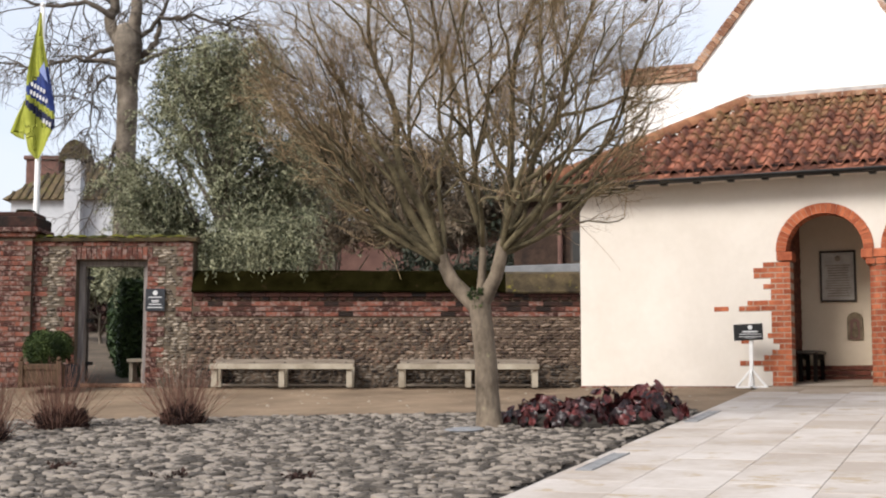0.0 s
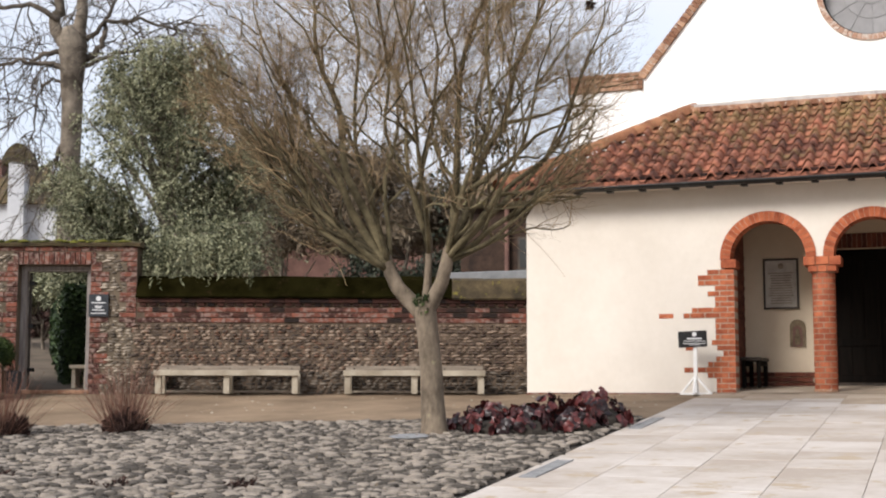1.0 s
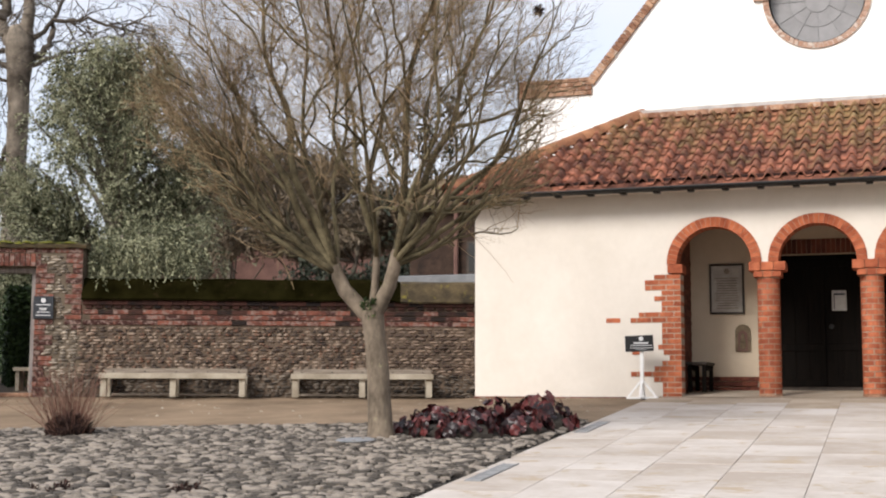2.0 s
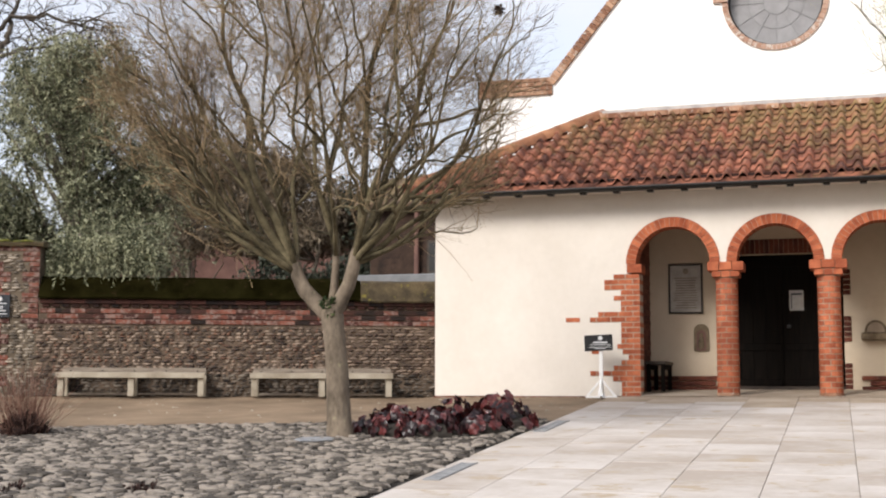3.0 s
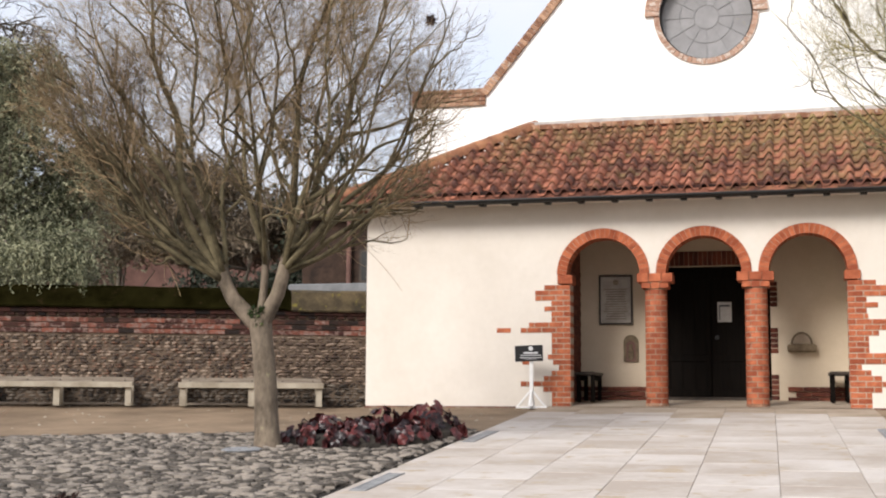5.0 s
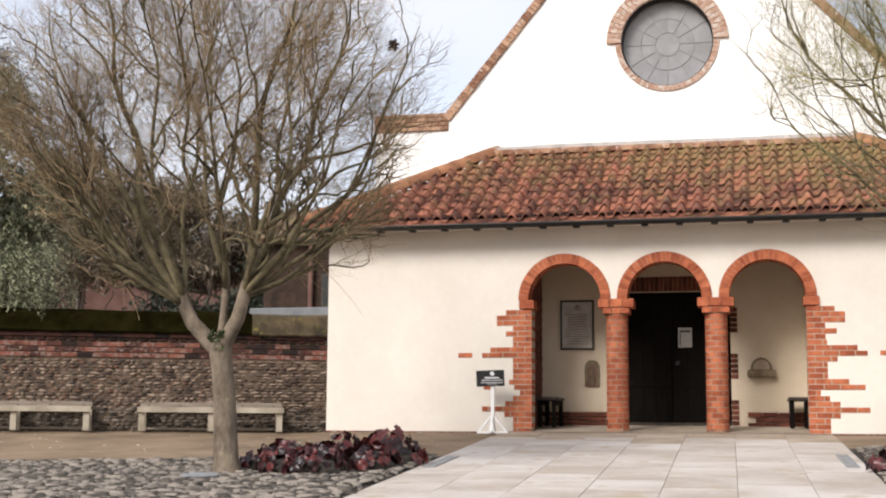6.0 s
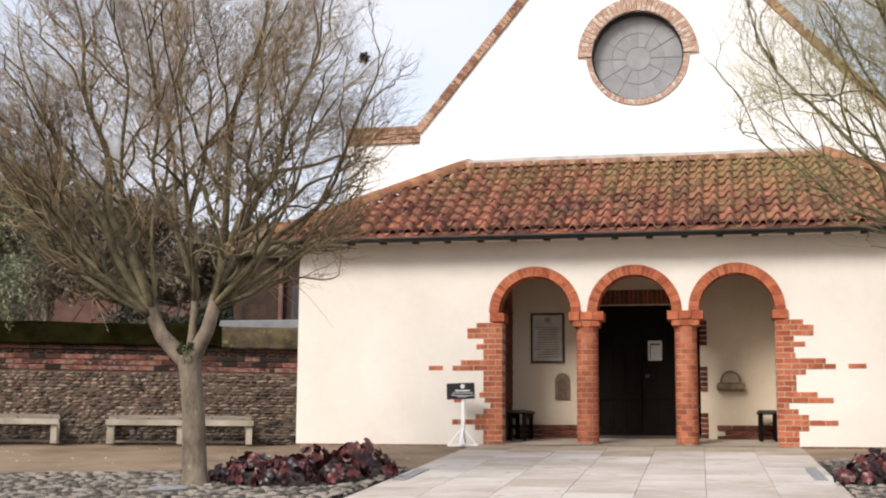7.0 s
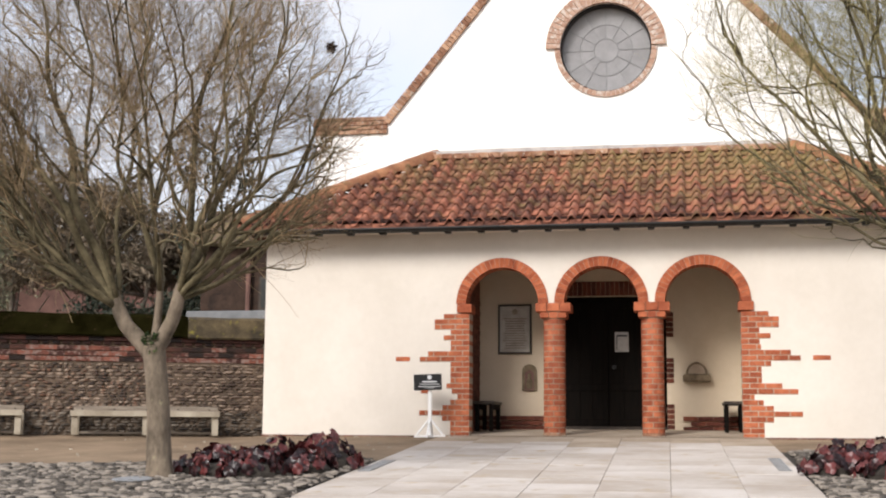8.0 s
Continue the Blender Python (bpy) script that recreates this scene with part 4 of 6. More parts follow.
gate = thing("garden_gate", (0, 0, 0), 0, "grey oak gateway frame with its door standing open", "gate")
gate.matrix_world = wall_m
part("post", Shape().slab(OP0 + 0.004, OP0 + 0.095, -0.30, -0.16, -0.02, OPZ, 0.006), GREY_WOOD, gate)
part("post", Shape().slab(OP1 - 0.095, OP1 - 0.004, -0.30, -0.16, -0.02, OPZ, 0.006), GREY_WOOD, gate)
part("head", Shape().slab(OP0 + 0.095, OP1 - 0.095, -0.30, -0.16, OPZ - 0.09, OPZ, 0.006), GREY_WOOD, gate)
leaf = part("door_leaf", Shape().slab(-0.02, 0.02, -0.95, 0.0, 0.05, OPZ - 0.10, 0.006, pose(OP1 - 0.12, -0.30, 0, 0, 0, 16)), FRAME, gate, "dark weathered door leaf")
for z in (0.3, 1.0, 1.7):
    part("hinge", Shape().slab(OP1 - 0.185, OP1 - 0.10, -0.42, -0.27, z, z + 0.06, 0.005), GUTTER, leaf)
thr = Shape()
thr.slab(OP0 - 0.02, OP1 + 0.02, -0.42, 0.04, -0.06, 0.005, 0.01)
part("threshold", thr, STONE_BRICK, gate)

plaque = thing("wall_plaque", (0, 0, 0), 0, "small dark slate plaque with white lettering on the gate wall", "plaque")
plaque.matrix_world = wall_m @ pose(6.955, 0.03, 1.17)
part("plate", Shape().slab(-0.155, 0.155, -0.01, 0.015, 0, 0.36, 0.006), SLATE_PLAQUE, plaque)
t2 = Shape()
t2.lathe([(0.04, 0), (0.04, 0.003)], 16, pose(0, 0.018, 0.29, 90))
for z, w2 in ((0.215, 0.11), (0.16, 0.06), (0.135, 0.05), (0.10, 0.10), (0.05, 0.12)):
    t2.box(-w2, w2, 0.0155, 0.0175, z, z + 0.014)
part("lettering", t2, LETTER, plaque, "white emblem and lettering")

# brick pier west of the gate and the wall beyond
gp_core = Shape().box(G1 + 0.002, G1 + 1.3, -0.55, 0.10, -0.3, 2.36)
gpier = wall_structure("wall_pier", gp_core, WALL_MORTAR, "weathered red brick gate pier with a dark tiled cap", "wall")
for k in range(29):
    z = -0.06 + k * COURSE
    if z > 2.3:
        break
    for j in range(6):
        l = 0.225
        x = G1 + 0.002 + 0.235 * j + (0.118 if k % 2 else 0)
        if x > G1 + 1.1:
            continue
        piece("brick", sized_brick(0.225, 0.1, OLD_BRICK), gpier, pose(x + 0.115, 0.112 + RNG.uniform(-0.004, 0.006), z, 0, 0, 180))
for a, z0, z1 in ((0.05, 2.36, 2.44), (0.11, 2.44, 2.52), (0.07, 2.52, 2.70), (0.0, 2.70, 2.78)):
    part("cap", Shape().slab(G1 - a, G1 + 1.3 + a, -0.55 - a, 0.10 + a, z0, z1, 0.015), SHADE_DAMP_BRICK if z0 > 2.5 else OLD_BRICK, gpier)
part("finial", Shape().slab(G1 + 0.1, G1 + 0.34, -0.3, -0.05, 2.78, 2.84, 0.012), MOSS, gpier)
wall_structure("wall_west", Shape().box(G1 + 1.3, G1 + 14, -0.5, 0.0, -0.3, 2.0), OLD_BRICK, "weathered brick garden wall beyond the pier", "wall")

# ---- benches ----


def bench(s_mid, length):
    x = -5.12 - s_mid * math.cos(math.atan(KX))
    y = 0.322 - s_mid * math.sin(math.atan(KX))
    b = thing("bench", (0, 0, 0), 0, "pale weathered bench standing against the flint wall", "bench", "benches along the wall")
    b.matrix_world = wall_m @ pose(s_mid, 0.27, -0.05, 0, 0, 0) @ Matrix.Diagonal((1, 1, 0.9, 1))
    h = length / 2
    part("seat", Shape().slab(-h, h, 0.02, 0.22, 0.365, 0.405, 0.006), BENCH_WOOD, b)
    part("front_rail", Shape().slab(-h, h, 0.20, 0.245, 0.312, 0.408, 0.006), BENCH_WOOD, b)
    rb = part("back_rail", Shape().slab(-h + 0.02, h - 0.02, -0.20, -0.16, 0.37, 0.495, 0.006), BENCH_BACK, b, "grey weathered back board")
    for k in range(5):
        part("bolt", Shape().lathe([(0.012, 0), (0.012, 0.006)], 8, pose(-h + 0.15 + (length - 0.3) * k / 4, -0.16, 0.44, -90)), GUTTER, rb)
    for x in (-h + 0.065, 0, h - 0.065):
        part("leg", Shape().slab(x - 0.046, x + 0.046, 0.10, 0.20, 0, 0.365, 0.006), BENCH_WOOD, b)
        part("back_leg", Shape().slab(x - 0.05, x + 0.05, -0.20, -0.10, 0, 0.365, 0.006), BENCH_WOOD, b)
    part("stretcher", Shape().slab(-h + 0.1, h - 0.1, -0.16, -0.12, 0.02, 0.06, 0.004), BENCH_BACK, b)


bench(1.90, 2.22)
bench(4.83, 2.26)

# ---- trees ----


def limb(start, way, length, r0, r1, n, rng, lift=0.0, wob=0.10):
    """A wandering line of points with its radii."""
    pts, d = [start.copy()], way.normalized()
    for k in range(n):
        d = (d + Vector((rng.gauss(0, wob), rng.gauss(0, wob), rng.gauss(0, wob) + lift))).normalized()
        pts.append(pts[-1] + d * length / n)
    return pts, [r0 + (r1 - r0) * k / n for k in range(n + 1)]


def aside_of(d, angle, rng):
    u = d.orthogonal().normalized()
    u.rotate(Matrix.Rotation(rng.uniform(0, 2 * math.pi), 3, d))
    return (d * math.cos(angle) + u * math.sin(angle)).normalized()


def leaf_cloud(rng, blobs, count, size, slim, droop=0.4):
    """Many small leaves set on the skins of overlapping lumps."""
    vs, fs = [], []
    vol = [b[3] ** 2 for b in blobs]
    for _ in range(count):
        cx, cy, cz, r = rng.choices(blobs, vol)[0]
        d = Vector((rng.gauss(0, 1), rng.gauss(0, 1), rng.gauss(0, 1))).normalized()
        p = Vector((cx, cy, cz)) + d * r * (rng.random() ** 0.45)
        a = Vector((rng.gauss(0, 1), rng.gauss(0, 1), rng.gauss(0, 1) - droop)).normalized()
        b = a.orthogonal().normalized()
        b.rotate(Matrix.Rotation(rng.uniform(0, 6.28), 3, a))
        l = size * rng.uniform(0.6, 1.3)
        n = len(vs)
        c = a.cross(b) * l * 0.12
        vs += [p, p + a * l * 0.5 + b * l * slim + c, p + a * l, p + a * l * 0.5 - b * l * slim + c]
        fs += [(n, n + 1, n + 2), (n, n + 2, n + 3)]
    return vs, fs


def sway_line(start, bow, goal, n, amount, rng):
    """A curved line from start to goal by way of bow, winding gently from side to side."""
    f = [(rng.uniform(0.7, 1.6), rng.uniform(0, 6.28), rng.uniform(1.8, 3.4), rng.uniform(0, 6.28)) for _ in range(3)]
    pts = []
    for j in range(n + 1):
        u = j / n
        p = start * (1 - u) ** 2 + bow * 2 * u * (1 - u) + goal * u * u
        k = amount * min(1.0, u * 3)
        w = [math.sin(6.28 * a * u + b) + 0.5 * math.sin(6.28 * c * u + d) for a, b, c, d in f]
        pts.append(p + Vector((w[0], w[1], w[2] * 0.6)) * k)
    return pts


def shoot(start, way, length, n, rng, lift, wob):
    """A slim shoot that starts along way and bends upwards."""
    pts, d = [start], way.normalized()
    step = length / n
    for k in range(n):
        d = (d + Vector((rng.gauss(0, wob), rng.gauss(0, wob), rng.gauss(0, wob) + lift))).normalized()
        pts.append(pts[-1] + d * step)
    return pts


BOUGHS = ((0, 186, -33, 0.95), (0, 160, -27, 0.8), (0, 212, -28, 0.85), (0, 178, -19, 0.9), (0, 198, -8, 0.9), (0, 150, -2, 0.8), (0, 222, 4, 0.8), (0, 182, 12, 1.15), (0, 204, 30, 1.3), (0, 158, 38, 0.9), (0, 190, 54, 1.45), (0, 245, 48, 0.75), (0, 115, 56, 0.75),
         (1, 2, -33, 0.8), (1, 32, -26, 0.7), (1, -30, -27, 0.75), (1, 6, -14, 0.9), (1, -22, 2, 0.85), (1, 28, 10, 0.85), (1, 4, 20, 1.0), (1, -42, 30, 0.8), (1, 12, 42, 1.45), (1, 62, 52, 0.75), (1, -18, 62, 1.35),
         (2, 100, 10, 0.85), (2, 262, 50, 0.9), (2, 90, 76, 1.0), (2, 285, 20, 0.8), (2, 200, 78, 0.9))


def round_tree(x, y, seed, label, turn=0.0, size_by=1.0, bark=TWIG, thin=1.0, fine=1.0):
    """A bare courtyard tree: stout trunk, three arms, a vase of winding limbs and a haze of twigs."""
    rng = random.Random(seed)
    t = thing("courtyard_tree", (x, y, ground_z(x, y)), turn, label, "tree", "courtyard trees")
    t.scale = (size_by, size_by, size_by)
    trunk = Shape()
    sides = 18
    tp = [(0.05, -0.06, 0.185), (0.04, 0.03, 0.158), (0.03, 0.16, 0.138), (0.015, 0.4, 0.128), (0.0, 0.7, 0.121), (-0.03, 1.0, 0.117), (-0.06, 1.2, 0.117), (-0.085, 1.36, 0.128), (-0.10, 1.50, 0.10)]
    for cx, z, r in tp:
        for k in range(sides):
            a = 2 * math.pi * k / sides
            q = r * (1 + 0.07 * noise.noise(Vector((math.cos(a) * 1.3, math.sin(a) * 1.3, z * 1.1))) + 0.05 * math.cos(3 * a + 1.0) * max(0, 0.3 - z))
            trunk.v.append((cx + q * math.cos(a), q * math.sin(a), z))
    for j in range(len(tp) - 1):
        trunk.f += [(j * sides + k, j * sides + (k + 1) % sides, (j + 1) * sides + (k + 1) % sides, (j + 1) * sides + k) for k in range(sides)]
    part("trunk", trunk, BARK, t, smooth=True)
    fork = Vector((-0.09, 0, 1.40))
    arms = ((-0.42, -0.05, 0.52, 0.074), (0.30, -0.04, 0.62, 0.070), (0.03, 0.06, 0.66, 0.040))
    ends = []
    for dx, dy, dz, r in arms:
        s = Shape()
        pts = [fork + Vector((dx * k[0], dy * k[0], dz * k[1])) for k in ((0.0, -0.25), (0.12, -0.08), (0.42, 0.16), (0.72, 0.42), (0.90, 0.72), (0.98, 0.95), (1.02, 1.12))]
        s.tube(pts, [r * 1.2, r * 1.28, r * 1.18, r * 1.08, r * 1.02, r * 0.86, r * 0.5], 12)
        part("arm", s, BARK, t, "pale smooth forked limb", smooth=True)
        ends.append((pts, r))
    centre, radii = Vector((-0.22, 0, 4.05)), (2.62, 2.5, 2.35)

    def reach(way):
        """How far the crown goes that way from its centre: an egg with a ragged skin."""
        k = 1 / math.sqrt(sum((way[i] / radii[i]) ** 2 for i in range(3)))
        return k * (1.0 + 0.13 * noise.noise(way * 2.3 + Vector((seed, 0, 0))))

    def room(p):
        d = p - centre
        return d.length / max(0.01, reach(d.normalized()))

    def add_limb(pts, rad, sides_n):
        s = Shape()
        s.tube(pts, rad, sides_n)
        part("limb", quick("limb", s.v, s.f, LIMB, True), LIMB, t)

    big, level = [], []
    for arm, az, el, size in BOUGHS:
        line, r = ends[arm]
        start = line[4].lerp(line[6], rng.random() * 0.8)
        az, el = radians(az + rng.uniform(-7, 7)), radians(el + rng.uniform(-4, 4))
        way = Vector((math.cos(el) * math.cos(az), math.cos(el) * math.sin(az), math.sin(el)))
        goal = centre + way * reach(way) * rng.uniform(0.76, 0.96)
        low = el < radians(-16)
        flat, rise = (0.55, 0.40) if low else (0.66, 0.36 if el < radians(20) else 0.44)
        bow = Vector((start.x + (goal.x - start.x) * flat, start.y + (goal.y - start.y) * flat, start.z + (goal.z - start.z) * rise))
        n = 18
        pts = sway_line(start, bow, goal, n, 0.075, rng)
        r0 = r * (0.60 if arm < 2 else 0.85) * size * (0.8 if low else 1)
        rad = [(r0 * (1 - j / n) ** 1.05 * 0.88 + 0.0045) * fine for j in range(n + 1)]
        add_limb(pts, rad, 8)
        big.append((pts, rad, low))
    for pts, rad, low in big:
        level.append((pts, rad))
        count = 6
        for k in range(count):
            i = min(16, 3 + int(14 * (k + rng.random()) / count))
            d = (pts[i + 1] - pts[i]).normalized()
            way = aside_of(d, radians(rng.uniform(28, 62)), rng)
            out = (pts[i] - centre).normalized()
            way = (way + 0.30 * out + Vector((0, 0, 0.14))).normalized()
            far = rng.uniform(0.8, 1.9) * (1.15 - 0.4 * i / 18)
            goal = pts[i] + way * far
            while room(goal) > 0.98 and far > 0.3:
                far *= 0.85
                goal = pts[i] + way * far
            if far <= 0.3:
                continue
            bow = pts[i].lerp(goal, 0.55) + (d * 0.16 - Vector((0, 0, 0.05))) * far
            q = sway_line(pts[i], bow, goal + Vector((0, 0, 0.10 * far)), 10, 0.045, rng)
            r0 = rad[i] * rng.uniform(0.5, 0.7)
            rr = [r0 * (1 - j / 10) ** 0.8 * 0.9 + 0.0036 * fine for j in range(11)]
            add_limb(q, rr, 6)
            level.append((q, rr))
    twigs = Shape()
    for depth, (count, length, r0, spread, sides_n, n, first) in enumerate(((10, 0.74, 0.0054, 42, 4, 6, 0.26), (6, 0.44, 0.0032, 46, 3, 4, 0.15), (6, 0.28, 0.0022, 48, 3, 3, 0.1), (3, 0.16, 0.0017, 48, 3, 2, 0.1))):
        nxt = []
        for pts, rad in level:
            for j in range(count):
                k = (first + (1 - first) * (j + rng.random()) / count) * (len(pts) - 1)
                i = min(int(k), len(pts) - 2)
                p = pts[i].lerp(pts[i + 1], k - i)
                far = room(p)
                if rng.random() > thin * (1.0 - 0.22 * far) * min(1.0, 0.52 + 0.24 * max(0.0, p.z - 2.1)):
                    continue
                d = (pts[i + 1] - pts[i]).normalized()
                way = aside_of(d, radians(rng.uniform(spread * 0.5, spread * 1.35)), rng)
                way = (way + 0.18 * (p - centre).normalized() + Vector((0, 0, 0.10))).normalized()
                ln = length * rng.uniform(0.55, 1.25)
                edge = 0.82 + 0.30 * rng.random()
                if room(p + way * ln) > edge:
                    ln *= 0.6
                    if room(p + way * ln) > edge:
                        continue
                q = shoot(p, way, ln, n, rng, 0.06 if depth < 2 else 0.03, 0.17)
                ra = min(r0 * fine, rad[i] * 0.8)
                rb = [ra * (1 - 0.62 * m / n) for m in range(n + 1)]
                twigs.tube(q, rb, sides_n)
                nxt.append((q, rb))
        level = nxt
    part("crown", quick("crown", twigs.v, twigs.f, bark), bark, t, "haze of fine bare twigs")
    vs, fs = leaf_cloud(rng, [(fork.x + dx, -0.08, fork.z + dz, 0.06) for dx, dz in ((0.0, 0.02), (0.05, 0.08), (-0.04, 0.06), (0.02, -0.06))], 700, 0.03, 0.4, 0)
    part("moss", quick("moss", vs, fs, BOX_LEAF), BOX_LEAF, t, "green moss in the fork")
    return t


tree = round_tree(-4.04, -6.80, 11, "bare multi-stemmed courtyard tree standing in the slate bed", thin=0.92)
tree_2 = round_tree(4.47, -6.5, 5, "bare twiggy courtyard tree with greenish branches beside the path", 15, 1.17, GREEN_TWIG, 1.0, 0.62)


def evergreen(name, x, y, z, lumps, count, size, mat, label, category="tree", slim=0.2, trunk_r=0.16, trunk_h=2.5, seed=3, group=""):
    rng = random.Random(seed)
    t = thing(name, (x, y, z), 0, label, category, group)
    s = Shape()
    pts, rad = limb(Vector((0, 0, -0.2)), Vector((0.05, 0, 1)), trunk_h, trunk_r, trunk_r * 0.4, 7, rng, 0.05, 0.06)
    s.tube(pts, rad, 9)
    for b in lumps[::6]:
        q = Vector(b[:3]) * 0.8
        st = pts[rng.randrange(3, 7)]
        s.tube([st, st.lerp(q, 0.5) + Vector((0, 0, -0.1)), q], [trunk_r * 0.4, trunk_r * 0.25, 0.012], 5)
    part("trunk", s, FAR_BARK, t, smooth=True)
    vs, fs = leaf_cloud(rng, lumps, count, size, slim)
    part("crown", quick("crown", vs, fs, mat), mat, t)
    return t


def leafy_spray(vs, fs, p, way, length, leaves, size, slim, rng, droop):
    """One drooping twig's leaves, in pairs along its bent line."""
    d = way.normalized()
    for k in range(leaves):
        d = (d + Vector((rng.gauss(0, 0.05), rng.gauss(0, 0.05), -droop))).normalized()
        p = p + d * (length / leaves)
        a = (d * 0.7 + Vector((rng.gauss(0, 0.6), rng.gauss(0, 0.6), rng.gauss(0, 0.6)))).normalized()
        b = a.orthogonal().normalized()
        b.rotate(Matrix.Rotation(rng.uniform(0, 6.28), 3, a))
        l = size * rng.uniform(0.6, 1.3)
        n = len(vs)
        c = a.cross(b) * l * 0.12
        vs += [p, p + a * l * 0.5 + b * l * slim + c, p + a * l, p + a * l * 0.5 - b * l * slim + c]
        fs += [(n, n + 1, n + 2), (n, n + 2, n + 3)]


def olive_tree():
    """Airy silver-leaved tree: bent boughs, each hung with drooping leafy sprays."""
    rng = random.Random(6)
    t = thing("evergreen_tree", (-12.3, 0.9, 0.0), 23, "silvery green evergreen tree overhanging the flint wall", "tree")
    wood = Shape()
    stem = [Vector((0.1, 0, -0.2)), Vector((0.1, 0, 1.2)), Vector((0.0, 0, 2.3)), Vector((-0.12, 0, 3.4)), Vector((-0.2, 0, 4.6)), Vector((-0.3, 0, 5.9))]
    wood.tube(stem, [0.19, 0.16, 0.13, 0.10, 0.06, 0.02], 9)
    vs, fs = [], []
    boughs = []
    for k in range(96):
        h = rng.random()
        st = stem[1].lerp(stem[2], min(1, h * 2.2)) if h < 0.45 else stem[2].lerp(stem[4], (h - 0.45) / 0.55)
        az = rng.uniform(0, 6.28)
        top = 2.0 + 4.3 * h + rng.uniform(-0.2, 0.7)
        wide = (2.3 - 1.1 * max(0, h - 0.45) / 0.55 - 0.3 * max(0, 0.2 - h) / 0.2) * (0.3 + 0.7 * rng.random() ** 0.5)
        goal = Vector((wide * math.cos(az) * 1.05, wide * math.sin(az) * 0.8, min(top, 6.35)))
        boughs.append((st, goal))
    for k in range(22):
        boughs.append((stem[1].lerp(stem[2], rng.random()), Vector((rng.uniform(-2.2, -0.7), rng.uniform(-1.4, 0.4), rng.uniform(2.0, 4.4)))))
    # the low boughs that hang over the wall
    for k in range(16):
        boughs.append((stem[2] + Vector((0, 0, rng.uniform(-0.3, 0.5))), Vector((rng.uniform(0.5, 2.0), rng.uniform(-2.9, -1.5), rng.uniform(2.1, 3.0)))))
    for st, goal in boughs:
        bow = st.lerp(goal, 0.5) + Vector((0, 0, 0.35))
        pts = sway_line(st, bow, goal, 8, 0.05, rng)
        wood.tube(pts, [0.05 * (1 - j / 8) + 0.008 for j in range(9)], 5)
        for j in range(46):
            i = min(7, int(8 * (0.35 + 0.65 * rng.random() ** 0.7)))
            p = pts[i].lerp(pts[i + 1], rng.random())
            way = Vector((rng.gauss(0, 1), rng.gauss(0, 1), rng.gauss(0.15, 0.8)))
            leafy_spray(vs, fs, p, way, rng.uniform(0.3, 0.75), 26, 0.072, 0.16, rng, 0.05)
    # sprays hanging down the face of the wall
    for k in range(240):
        u = rng.random()
        p = Vector((0.15 + 1.65 * u, -3.05 + 0.25 * rng.random(), 2.55 - 0.35 * abs(u - 0.5)))
        leafy_spray(vs, fs, p, Vector((rng.gauss(0, 0.5), rng.gauss(-0.2, 0.4), -0.3)), rng.uniform(0.4, 0.95), 26, 0.072, 0.16, rng, 0.12)
    part("trunk", wood, FAR_BARK, t, smooth=True)
    part("crown", quick("crown", vs, fs, OLIVE), OLIVE, t)


olive_tree()


